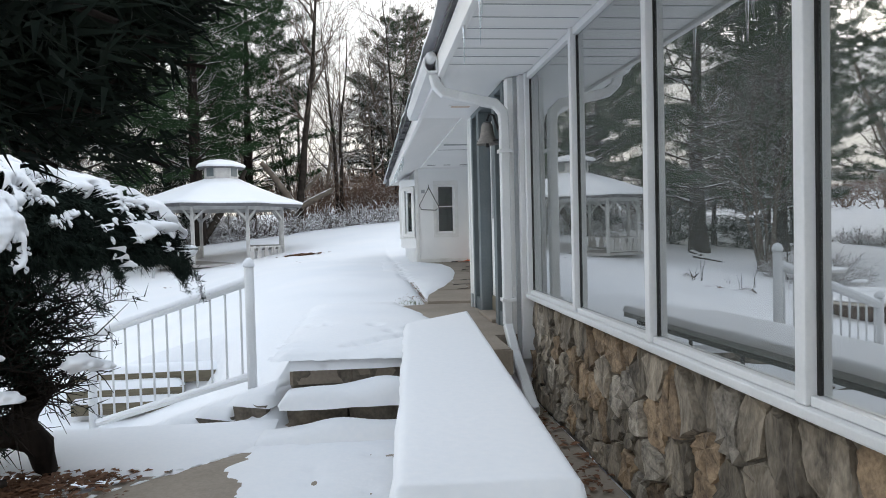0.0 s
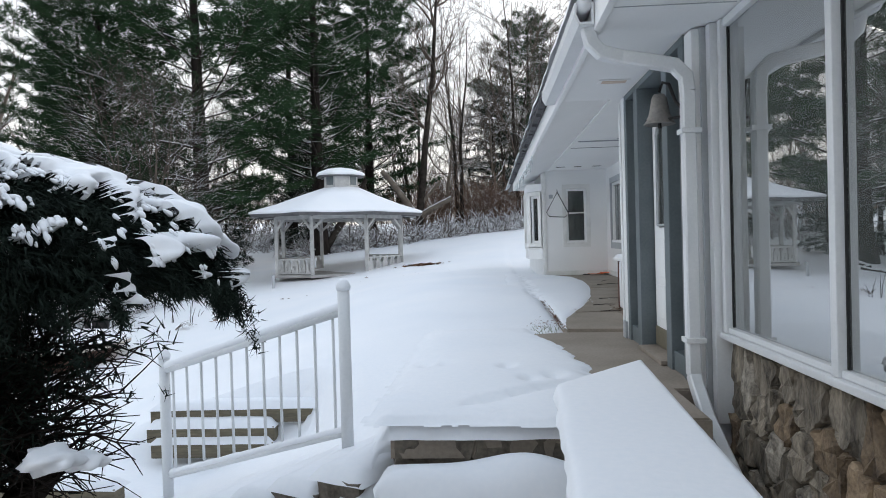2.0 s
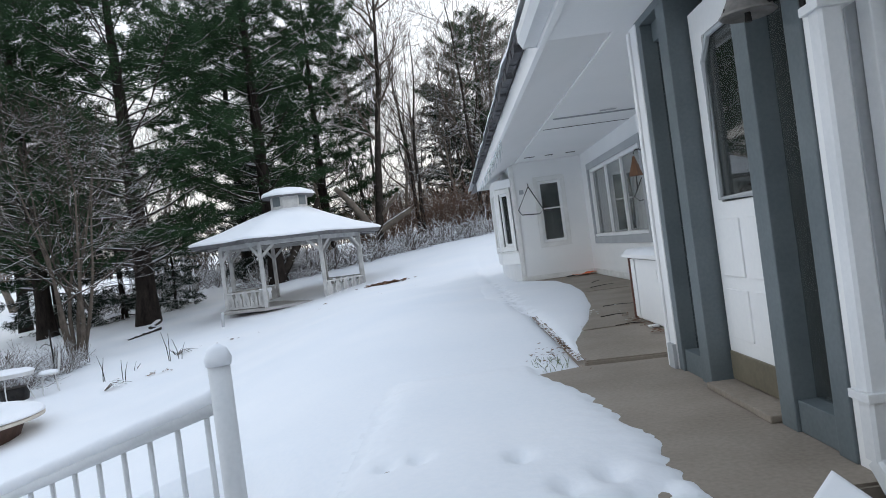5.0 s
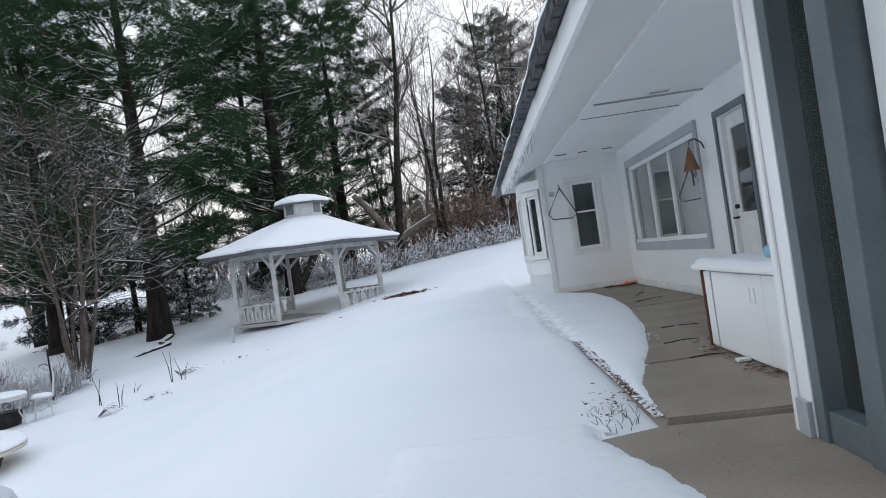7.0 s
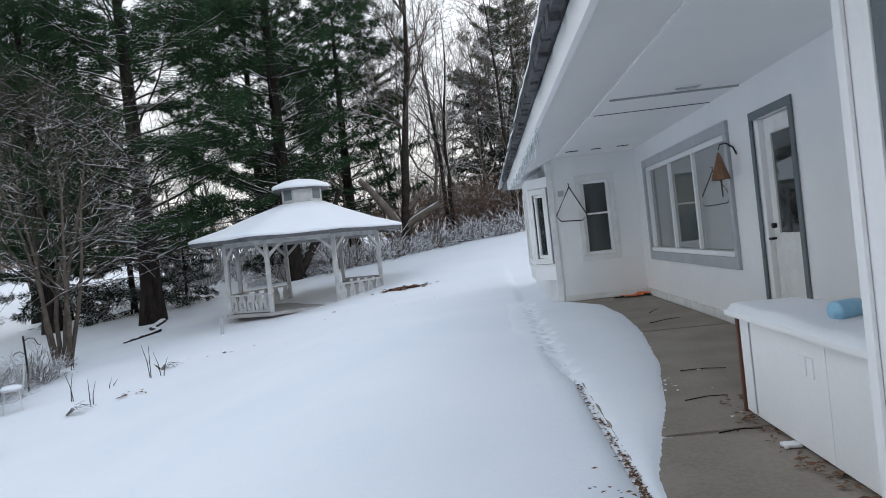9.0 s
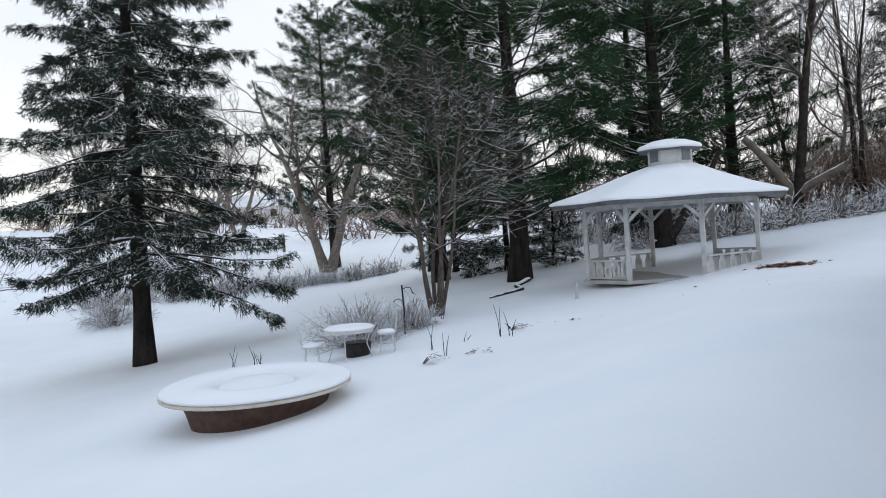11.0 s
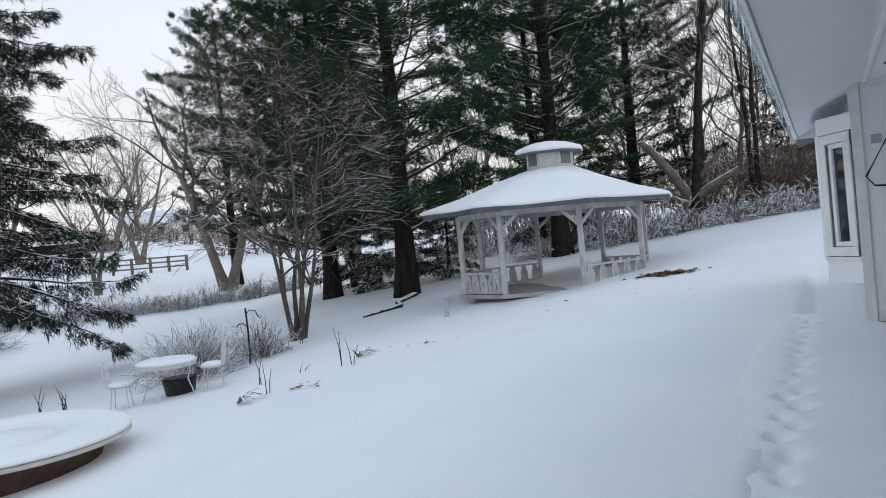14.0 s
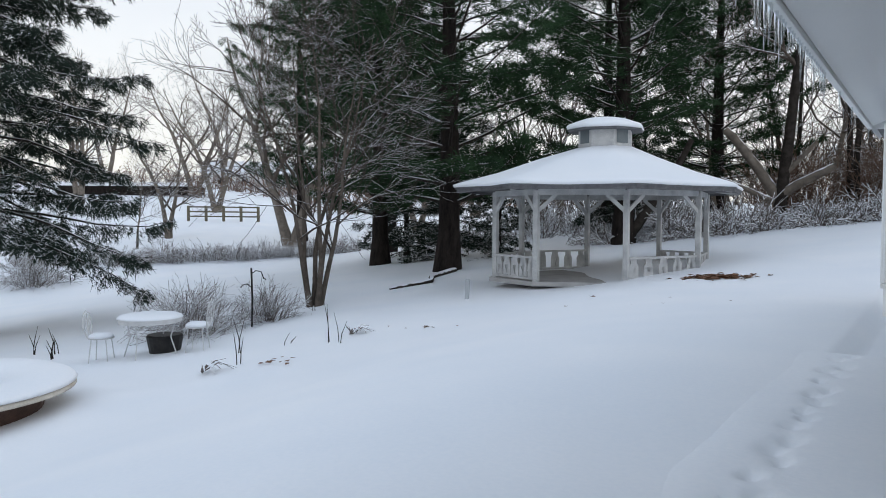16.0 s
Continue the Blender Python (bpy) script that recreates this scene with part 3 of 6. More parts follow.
# big patio window
win = thing("window_patio", 2.76, (WY0 + WY1) / 2, WZ0, 0, "three-light picture window in a grey surround", "window", kind="structure")
w, h = (WY1 - WY0) / 2, WZ1 - WZ0
part("surround", box(-0.02, 0.016, -w - 0.10, w + 0.10, -0.13, 0.0, 0.004), GREY_PALE, win, "grey painted surround")
part("surround", box(-0.02, 0.016, -w - 0.10, w + 0.10, h, h + 0.12, 0.004), GREY_PALE, win)
part("surround", box(-0.02, 0.016, -w - 0.10, -w, 0.002, h - 0.002, 0.004), GREY_PALE, win)
part("surround", box(-0.02, 0.016, w, w + 0.10, 0.002, h - 0.002, 0.004), GREY_PALE, win)
part("sill", box(-0.01, 0.15, -w + 0.002, w - 0.002, 0.002, 0.06, 0.006), WHITE, win)
part("head", box(0.03, 0.15, -w + 0.002, w - 0.002, h - 0.06, h - 0.002, 0.006), WHITE, win)
cuts = [-w + 0.03, -w + 1.35, w - 1.28, w - 0.03]
for c in cuts:
    part("window_frame", box(0.03, 0.12, c - 0.028, c + 0.028, 0.062, h - 0.062, 0.006), WHITE, win)
for a, b in zip(cuts, cuts[1:]):
    p = part("pane", box(0.07, 0.076, a + 0.03, b - 0.03, 0.064, h - 0.064), GLASS, win)
    p.visible_shadow = False
# patio door
door = thing("door_2", 2.80, (DY0 + DY1) / 2, 0.06, 0, "white half-glazed back door in a dark grey frame", "door", kind="structure")
w = (DY1 - DY0) / 2
for y0, y1, z0, z1 in ((-w - 0.07, -w, 0, 2.06), (w, w + 0.07, 0, 2.06), (-w - 0.07, w + 0.07, 2.062, 2.14)):
    part("casing", box(-0.045, -0.026, y0, y1, z0, z1, 0.004), GREY_TRIM, door, "dark grey casing")
part("stop", box(-0.02, 0.06, w - 0.09, w - 0.002, 0, 2.055, 0.004), WHITE, door)
bm = bmesh.new()
for y0, y1, z0, z1 in ((-w + 0.004, w - 0.094, 0.01, 0.98), (-w + 0.004, -w + 0.12, 0.98, 2.05), (w - 0.22, w - 0.094, 0.98, 2.05), (-w + 0.12, w - 0.22, 1.90, 2.05)):
    box(0.03, 0.07, y0, y1, z0, z1, 0.0, bm)
part("leaf", bm, WHITE_WORN, door)
part("panel", box(0.020, 0.030, -w + 0.13, w - 0.22, 0.18, 0.82, 0.006), WHITE_WORN, door)
part("pane", box(0.045, 0.052, -w + 0.122, w - 0.222, 0.982, 1.898), GLASS_DARK, door)
part("handle", tube([(0.02, w - 0.15, 0.93), (-0.04, w - 0.15, 0.93), (-0.045, w - 0.24, 0.93)], 0.012, 8), IRON, door)
part("lock", tube([(-0.005, w - 0.15, 1.05), (0.03, w - 0.15, 1.05)], 0.025, 10), IRON, door)


def sash_window(name, m, w, h, label, rails=(0.5,)):
    """A casement in a white surround; local x runs along the wall, y into it."""
    ob = thing(name, 0, 0, 0, 0, label, "window", kind="structure")
    for x0, x1, z0, z1 in ((-w / 2 - 0.09, w / 2 + 0.09, h, h + 0.10), (-w / 2 - 0.09, w / 2 + 0.09, -0.10, 0.0), (-w / 2 - 0.09, -w / 2, 0.002, h - 0.002), (w / 2, w / 2 + 0.09, 0.002, h - 0.002)):
        part("surround", box(x0, x1, -0.022, -0.002, z0, z1, 0.004), WHITE_WORN, ob)
    for x0, x1, z0, z1 in ((-w / 2 + 0.002, w / 2 - 0.002, h - 0.055, h - 0.002), (-w / 2 + 0.002, w / 2 - 0.002, 0.002, 0.055), (-w / 2 + 0.002, -w / 2 + 0.05, 0.057, h - 0.057), (w / 2 - 0.05, w / 2 - 0.002, 0.057, h - 0.057)):
        part("window_frame", box(x0, x1, 0.02, 0.09, z0, z1, 0.004), WHITE, ob)
    for r in rails:
        part("rail", box(-w / 2 + 0.052, w / 2 - 0.052, 0.03, 0.08, h * r - 0.015, h * r + 0.015, 0.003), WHITE, ob)
    p = part("pane", box(-w / 2 + 0.052, w / 2 - 0.052, 0.052, 0.057, 0.057, h - 0.057), GLASS_DARK, ob)
    p.visible_shadow = False
    ob.matrix_world = m
    return ob


sash_window("window_bump_south", pose((SX0 + SX1) / 2, 19.05, SZ0), SX1 - SX0, SZ1 - SZ0, "narrow white casement window", (0.55,))
# the bay window that stands out of the side wall
BAY = [(1.274, 19.25), (0.95, 19.65), (0.95, 20.95), (1.274, 21.35)]


def bay_ring(z0, z1, grow, name, material, label):
    bm = bmesh.new()
    cxy = Vector((1.274, 20.3))
    pts = [cxy + (Vector(p) - cxy) * (1 + grow if p[0] < 1.2 else 1 + grow * 0.3) for p in BAY]
    pts = [Vector((min(p.x, 1.274), p.y)) for p in pts]
    lo = [bm.verts.new((p.x, p.y, z0)) for p in pts]
    hi = [bm.verts.new((p.x, p.y, z1)) for p in pts]
    bm.faces.new(lo[::-1])
    bm.faces.new(hi)
    for i in range(4):
        bm.faces.new((lo[i], lo[(i + 1) % 4], hi[(i + 1) % 4], hi[i]))
    bmesh.ops.recalc_face_normals(bm, faces=bm.faces)
    return single(name, bm, material, label, "trim", kind="structure")


bay_ring(0.42, 0.66, 0.0, "trim_bay_apron", WHITE, "white panelled apron of the bay window")
bay_ring(0.662, 0.70, 0.06, "trim_bay_sill", WHITE_WORN, "white sill round the bay window")
bay_ring(2.06, 2.24, 0.02, "trim_bay_head", WHITE, "white head of the bay window")
sash_window("window_bay", pose(1.112, 19.45, 0.81, 0, 0, -51.0), 0.27, 1.14, "narrow angled light of the bay window", ())
sash_window("window_bay", pose(0.955, 19.98, 0.81, 0, 0, -90), 0.44, 1.14, "white framed bay window with a dark pane", ())
sash_window("window_bay", pose(0.955, 20.62, 0.81, 0, 0, -90), 0.44, 1.14, "white framed bay window with a dark pane", ())
sash_window("window_bay", pose(1.112, 21.15, 0.81, 0, 0, -129.0), 0.27, 1.14, "narrow angled light of the bay window", ())
for px, py in BAY[1:3]:
    single("trim_bay_post", tube([(px + 0.01, py, 0.702), (px + 0.01, py, 2.058)], 0.035, 8), WHITE, "white corner post of the bay", "trim", "bay posts", "structure")

# ceilings and soffits
EX, EZ = 0.70, 2.22
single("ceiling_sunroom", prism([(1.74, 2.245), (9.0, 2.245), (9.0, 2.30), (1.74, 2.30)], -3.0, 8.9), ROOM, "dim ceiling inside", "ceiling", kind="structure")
single("ceiling_soffit_south", prism([(EX + 0.02, 2.245), (1.738, 2.245), (1.738, 2.27), (EX + 0.02, 2.27)], -3.2, 6.70), SOFFIT, "white perforated vinyl soffit", "ceiling", kind="structure")
single("ceiling_soffit_entry", prism([(EX + 0.02, 2.255), (1.738, 2.255), (1.738, 2.28), (EX + 0.02, 2.28)], 6.703, 9.05), SOFFIT, "white board soffit over the entrance", "ceiling", kind="structure")
single("ceiling_patio", prism([(EX + 0.02, 2.25), (1.42, 2.52), (2.93, 2.52), (2.93, 2.56), (1.40, 2.56), (EX + 0.02, 2.29)], 9.053, 19.05), SOFFIT, "white painted patio ceiling", "ceiling", kind="structure")
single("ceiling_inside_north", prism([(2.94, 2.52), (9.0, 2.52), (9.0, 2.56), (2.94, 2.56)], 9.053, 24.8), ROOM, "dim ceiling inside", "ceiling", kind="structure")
single("ceiling_soffit_north", prism([(EX + 0.02, 2.25), (1.275, 2.48), (1.275, 2.52), (EX + 0.02, 2.29)], 19.053, 21.38), SOFFIT, "white eave board by the bump-out", "ceiling", kind="structure")
single("trim_eave_return", prism([(EX - 0.01, 2.22), (1.272, 2.22), (1.272, 2.52), (EX - 0.01, 2.40)], 21.382, 21.42), WHITE, "white board closing the eave's end", "trim", kind="structure")
for y0, y1 in ((-3.2, 6.70), (6.703, 9.10), (9.103, 21.42)):
    single("trim_fascia", box(EX - 0.03, EX + 0.015, y0, y1, EZ, EZ + 0.19, 0.005), WHITE, "white painted fascia board", "trim", "fascia", "structure")
roof = single("roof", prism([(EX - 0.06, 2.415), (EX - 0.06, 2.45), (5.2, 3.95), (9.6, 2.47), (9.6, 2.43), (5.2, 3.88)], -3.3, 25.2), SHINGLE, "grey shingle roof under snow", "roof", kind="structure")
rs = []
for i in range(140):
    y = -3.3 + i * 0.2
    rs.append(y)
bm = bmesh.new()
cols = [EX - 0.150, EX - 0.145, EX - 0.06, EX + 0.15, 1.4, 3.0, 5.2]
lift = [0.012, 0.05, 0.075, 0.085, 0.09, 0.09, 0.09]
rows_ = [[bm.verts.new((c + 0.02 * noise.noise((y * 1.7, c, 4)), y, 2.445 + max(0, (c - EX + 0.06)) * 0.3296 + l * (1 + 0.35 * noise.noise((y * 0.8, c, 1))))) for c, l in zip(cols, lift)] for y in rs + [25.1]]
for a, b in zip(rows_, rows_[1:]):
    for j in range(len(cols) - 1):
        bm.faces.new((a[j], a[j + 1], b[j + 1], b[j]))
bmesh.ops.recalc_face_normals(bm, faces=bm.faces)
single("roof_snow", bm, SNOW_CAP, "layer of snow on the shingle roof", "snow", kind="structure", smooth=True)
# ragged shingle edges under the snow over the patio
bm = bmesh.new()
rnd = random.Random(8)
y = 9.15
while y < 21.3:
    w = rnd.uniform(0.10, 0.3)
    z0 = rnd.uniform(2.36, 2.41)
    box(EX - 0.125, EX - 0.062, y, y + w, z0, 2.452, 0.0, bm)
    y += w + rnd.choice((0.004, 0.02, 0.05, 0.09))
single("trim_shingle_edge", bm, surface("wet_shingle_edge", (0.03, 0.03, 0.034), (0.08, 0.08, 0.09), 0.8, 20, 80, 0.4, 0.006), "ragged grey shingle edge along the eave", "trim", kind="structure")

# ---- gazebo ----
GC, GR, GZ0 = (-5.875, 30.065), 2.143, -0.30
LONG = Vector((0.5, 0.866, 0))
gaz = thing("gazebo", GC[0], GC[1], GZ0, 0, "long octagonal white-painted wooden gazebo with snow on its roof", "gazebo")


def gp(r, k, z):
    """A corner of the long octagon."""
    a = radians(221.9 + 45 * k)
    v = Vector((r * math.cos(a), r * math.sin(a), z))
    return v + (0.418 if r > 1.2 else 0.12) * LONG * v.dot(LONG)


def ring_mesh(profile, k_off=0.0, seed=None, sub=4):
    """Octagonal rings (radius, z), bottom to top."""
    bm, rings = bmesh.new(), []
    for r, z in profile:
        ring = []
        for k in range(8):
            for s in range(sub):
                p = gp(r, k, z).lerp(gp(r, k + 1, z), s / sub)
                if seed is not None:
                    n = noise.noise((p.x * 1.1, p.y * 1.1, seed))
                    p.z += 0.03 * n
                    p.xy *= 1 + 0.006 * n
                ring.append(bm.verts.new(p))
        rings.append(ring)
    m = 8 * sub
    for a, b in zip(rings, rings[1:]):
        for j in range(m):
            bm.faces.new((a[j], a[(j + 1) % m], b[(j + 1) % m], b[j]))
    bm.faces.new(rings[0][::-1])
    bm.faces.new(rings[-1])
    return bm


def beam(a, b, w, h, bm=None):
    """A squared timber from a to b."""
    a, b = Vector(a), Vector(b)
    d = (b - a).normalized()
    side = d.cross(Vector((0, 0, 1))).normalized() if abs(d.z) < 0.98 else Vector((1, 0, 0))
    up = side.cross(d)
    bm = bm or bmesh.new()
    v = [bm.verts.new(p + side * (i * w / 2) + up * (j * h / 2)) for p in (a, b) for i, j in ((-1, -1), (1, -1), (1, 1), (-1, 1))]
    for f in ((3, 2, 1, 0), (4, 5, 6, 7), (0, 1, 5, 4), (1, 2, 6, 5), (2, 3, 7, 6), (3, 0, 4, 7)):
        bm.faces.new([v[i] for i in f])
    bmesh.ops.recalc_face_normals(bm, faces=bm.faces)
    return bm


ER, EH = 2.871, 2.26
part("floor", ring_mesh([(GR + 0.12, 0.0), (GR + 0.12, 0.10)]), surface("worn_deck", (0.30, 0.29, 0.28), (0.42, 0.41, 0.40), 0.85, 3, 40, 0.3), gaz, "grey worn deck")
for k in range(8):
    b = gp(GR, k, 0.10)
    part("post", beam(gp(GR, k, 0.06), gp(GR, k, EH - 0.02), 0.12, 0.12), GAZEBO_SHADED, gaz)
    part("lintel", beam(gp(GR, k, EH - 0.06).lerp(gp(GR, k + 1, EH - 0.06), 0.02), gp(GR, k, EH - 0.06).lerp(gp(GR, k + 1, EH - 0.06), 0.98), 0.07, 0.14), GAZEBO_SHADED, gaz)
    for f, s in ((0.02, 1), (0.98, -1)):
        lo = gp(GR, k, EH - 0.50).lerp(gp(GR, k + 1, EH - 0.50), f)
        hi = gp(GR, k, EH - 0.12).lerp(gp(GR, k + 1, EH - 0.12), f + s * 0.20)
        part("brace", beam(lo, hi, 0.06, 0.09), GAZEBO_SHADED, gaz)
    part("rafter", beam(gp(GR - 0.2, k, EH + 0.16), gp(ER - 0.04, k, EH + 0.005), 0.06, 0.10), GAZEBO_SHADED, gaz)
    # eave board takes the dark shingle colour to paint the shade below the snow
    part("eave_board", beam(gp(ER, k, EH + 0.02), gp(ER, k + 1, EH + 0.02), 0.03, 0.09), SHINGLE, gaz, "eave board with its shade painted dark")
OPEN_SIDES = (1, 5)
for k in range(8):
    if k in OPEN_SIDES:
        continue
    a, b = gp(GR, k, 0), gp(GR, k + 1, 0)
    up = Vector((0, 0, 1))
    rail = part("railing", beam(a.lerp(b, 0.03) + up * 0.66, a.lerp(b, 0.97) + up * 0.66, 0.09, 0.05), GAZEBO_SHADED, gaz)
    part("bottom_rail", beam(a.lerp(b, 0.03) + up * 0.16, a.lerp(b, 0.97) + up * 0.16, 0.06, 0.06), GAZEBO_SHADED, rail)
    n = 5
    d = (b - a).normalized()
    for i in range(n):
        c = a.lerp(b, (i + 0.5) / n)
        hw = 0.14
        # a splat with a heart cut through it: two halves round the opening
        heart = [(0, 0.27), (0.011, 0.275), (0.011, 0.375), (0.045, 0.42), (0.062, 0.47), (0.055, 0.515), (0.03, 0.53), (0, 0.50)]
        for s in (-1, 1):
            out = [(s * 0.001, 0.23), (s * hw, 0.23), (s * hw, 0.56), (s * (hw - 0.05), 0.64), (s * (hw - 0.05), 0.755), (s * 0.001, 0.755)]
            out += [(s * max(x, 0.001), z) for x, z in heart[::-1]]
            bm = bmesh.new()
            nrm = d.cross(up).normalized()
            f = [bm.verts.new(c + d * x + up * (0.84 * z) + nrm * 0.012) for x, z in out]
            g = [bm.verts.new(c + d * x + up * (0.84 * z) - nrm * 0.012) for x, z in out]
            bm.faces.new(f)
            bm.faces.new(g[::-1])
            for q1 in range(len(out)):
                bm.faces.new((f[q1], g[q1], g[(q1 + 1) % len(out)], f[(q1 + 1) % len(out)]))
            bmesh.ops.triangulate(bm, faces=[q2 for q2 in bm.faces if len(q2.verts) > 4])
            bmesh.ops.recalc_face_normals(bm, faces=bm.faces)
            part("splat", bm, GAZEBO_SHADED, rail)
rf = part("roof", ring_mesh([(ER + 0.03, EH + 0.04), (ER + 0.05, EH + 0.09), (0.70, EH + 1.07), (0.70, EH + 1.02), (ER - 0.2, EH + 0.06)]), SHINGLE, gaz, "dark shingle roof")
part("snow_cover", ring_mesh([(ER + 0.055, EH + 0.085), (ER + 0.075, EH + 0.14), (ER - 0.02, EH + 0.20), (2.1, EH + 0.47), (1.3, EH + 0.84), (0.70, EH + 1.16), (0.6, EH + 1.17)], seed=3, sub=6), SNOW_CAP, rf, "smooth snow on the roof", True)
cup = part("cupola", ring_mesh([(0.66, EH + 1.0), (0.66, EH + 1.62), (0.60, EH + 1.62), (0.60, EH + 1.02)]), GAZEBO_SHADED, gaz, "white cupola with dark louvres")
for k in range(0, 8, 2):
    a, b = gp(0.665, k, 0), gp(0.665, k + 1, 0)
    part("louvre", beam(a.lerp(b, 0.18) + Vector((0, 0, EH + 1.42)), a.lerp(b, 0.82) + Vector((0, 0, EH + 1.42)), 0.02, 0.34), GREY_TRIM, cup, "dark louvre")
part("cupola_roof", ring_mesh([(0.92, EH + 1.58), (0.94, EH + 1.62), (0.1, EH + 1.86)]), SHINGLE, gaz)
part("cupola_snow", ring_mesh([(0.93, EH + 1.62), (0.965, EH + 1.68), (0.90, EH + 1.75), (0.5, EH + 1.90), (0.1, EH + 1.97)], seed=6), SNOW_CAP, gaz, "snow on the cupola", True)

# ---- railing beside the steps down ----
P1, P2 = Vector((-0.995, 6.95, -0.42)), Vector((-2.64, 7.74, -1.05))
rail = thing("stair_railing", P1.x, P1.y, 0, 0, "white metal stair railing with snow along its top rail", "railing")
o = Vector((P1.x, P1.y, 0))
a, b = P1 - o, P2 - o
for p, h in ((a, 1.08), (b, 1.14)):
    post = part("post", tube([p, p + Vector((0, 0, h))], 0.042, 12), ALU, rail, smooth=True)
    cap = lathe([(0.012, h + 0.07), (0.038, h + 0.05), (0.052, h + 0.015), (0.047, h - 0.01)], 12)
    bmesh.ops.translate(cap, verts=cap.verts, vec=p)
    part("snow_cap", cap, SNOW_CAP, post, "snow on the post", True)
up = Vector((0, 0, 1))
part("top_rail", tube([a + up * 0.93, b + up * 1.03], 0.030, 10), ALU, rail, smooth=True)
part("bottom_rail", tube([a + up * 0.10, b + up * 0.17], 0.022, 10), ALU, rail, smooth=True)
n = 11
for i in range(n):
    f = (i + 0.6) / (n + 0.2)
    lo, hi = (a + up * 0.10).lerp(b + up * 0.17, f), (a + up * 0.92).lerp(b + up * 1.02, f)
    part("baluster", tube([lo, hi], 0.011, 6), ALU, rail, smooth=True)
pts = [(a + up * 0.965).lerp(b + up * 1.065, i / 24) for i in range(25)]
rr = [0.034 + 0.008 * noise.noise((i * 0.7, 2, 2)) for i in range(25)]
part("snow_strip", tube(pts, rr, 10), SNOW_CAP, rail, "snow along the top rail", True)
pts = [(a + up * 0.13).lerp(b + up * 0.20, i / 24) for i in range(25)]
part("snow_strip", tube(pts, [0.024 + 0.006 * noise.noise((i * 0.9, 5, 2)) for i in range(25)], 8), SNOW_CAP, rail, "snow along the bottom rail", True)

# ---- stone steps ----
def rough_block(x0, x1, y0, y1, z0, z1, seed, cut=6):
    bm = bmesh.new()
    bmesh.ops.create_cube(bm, size=1.0)
    bmesh.ops.subdivide_edges(bm, edges=bm.edges[:], cuts=cut, use_grid_fill=True)
    for v in bm.verts:
        v.co = Vector((x0 + (v.co.x + 0.5) * (x1 - x0), y0 + (v.co.y + 0.5) * (y1 - y0), z0 + (v.co.z + 0.5) * (z1 - z0)))
        v.co += 0.045 * noise.noise_vector(v.co * 7 + Vector((seed, 0, 0)))
    return bm


for i, (y0, y1, z1) in enumerate(((5.76, 6.03, -0.20), (6.0, 6.3, 0.0))):
    st = thing("stone_step", 0.0, y0, -0.5, 0, "rough field-stone step under thick snow", "step", "stone steps")
    xs = [-0.56, -0.12, 0.30, 0.70]
    for j in range(3):
        part("stone", rough_block(xs[j] + 0.006, xs[j + 1] - 0.006, 0, y1 - y0, -0.02, z1 + 0.5 - 0.075, i * 9 + j), STONE_STEP, st)
    if i == 0:
        part("snow_cover", snow_slab(-0.62, 0.68, -0.09, y1 - y0 - 0.02, z1 + 0.5 - 0.11, 0.14, 3, 50, 14, 0.10), SNOW_CAP, st, "thick snow on the tread", True)
        part("snow_drift", snow_slab(-0.80, 0.74, -0.34, 0.05, -0.06, 0.17, 8, 50, 14, 0.09), SNOW_CAP, st, "snow drifted against the riser", True)
    else:
        part("snow_cover", snow_slab(-0.60, 0.50, -0.04, 0.36, z1 + 0.5 - 0.09, 0.13, 4, 40, 10, 0.03), SNOW_CAP, st, "snow overhanging the edge", True)
dirv = (P2 - P1).xy.normalized()
perp = Vector((-dirv.y, dirv.x))
for i in range(5):
    base = Vector((-0.72, 6.06)) + dirv * (0.02 + 0.33 * i)
    st = thing("side_step", base.x, base.y, -0.555 - 0.115 * i, math.degrees(math.atan2(dirv.y, dirv.x)), "squared stone step descending beside the railing, under snow", "step", "steps down")
    part("block", rough_block(0.0, 0.33, -1.05, 0.0, -0.1, 0.19, 40 + i, 3), STONE_STEP, st)
    part("snow_cover", snow_slab(-0.03, 0.36, -1.1, 0.03, 0.175, 0.085, 20 + i, 8, 16), SNOW_CAP, st, "snow on the tread", True)
# timber edging behind the railing
for (x, y, z, l, rz) in ((-2.42, 8.72, -0.60, 1.6, 2), (-2.62, 8.62, -0.75, 1.2, 1), (-2.6, 8.60, -0.89, 1.15, 1), (-3.6, 7.7, -0.98, 1.2, -4)):
    t = thing("timber_edging", x, y, z, rz, "weathered squared timber holding back the bank, snow on top", "timber", "timber edging")
    part("timber", box(-l / 2, l / 2, -0.07, 0.07, -0.09, 0.05, 0.012), WOOD_OLD, t)
    part("snow_cover", snow_slab(-l / 2 - 0.01, l / 2 + 0.01, -0.09, 0.12, 0.04, 0.085, 5, 20, 6), SNOW_CAP, t, "snow on the timber", True)

# ---- long table under snow ----
tb = thing("folding_table", 0.455, 4.2, -0.5, -3.4, "long narrow trestle table covered with smooth snow", "table")
part("tabletop", box(-0.245, 0.245, -1.78, 1.72, 0.70, 0.745, 0.012), GREY_PALE, tb, "grey plastic top")
part("apron", box(-0.20, 0.20, -1.70, 1.64, 0.655, 0.698, 0.004), DARK, tb)
for yy in (-1.45, 1.0):
    for xx in (-0.19, 0.19):
        part("leg", tube([(xx, yy, 0.0), (xx, yy, 0.655)], 0.014, 8), IRON, tb)
    part("brace", tube([(-0.19, yy, 0.25), (0.19, yy, 0.25)], 0.010, 8), IRON, tb)
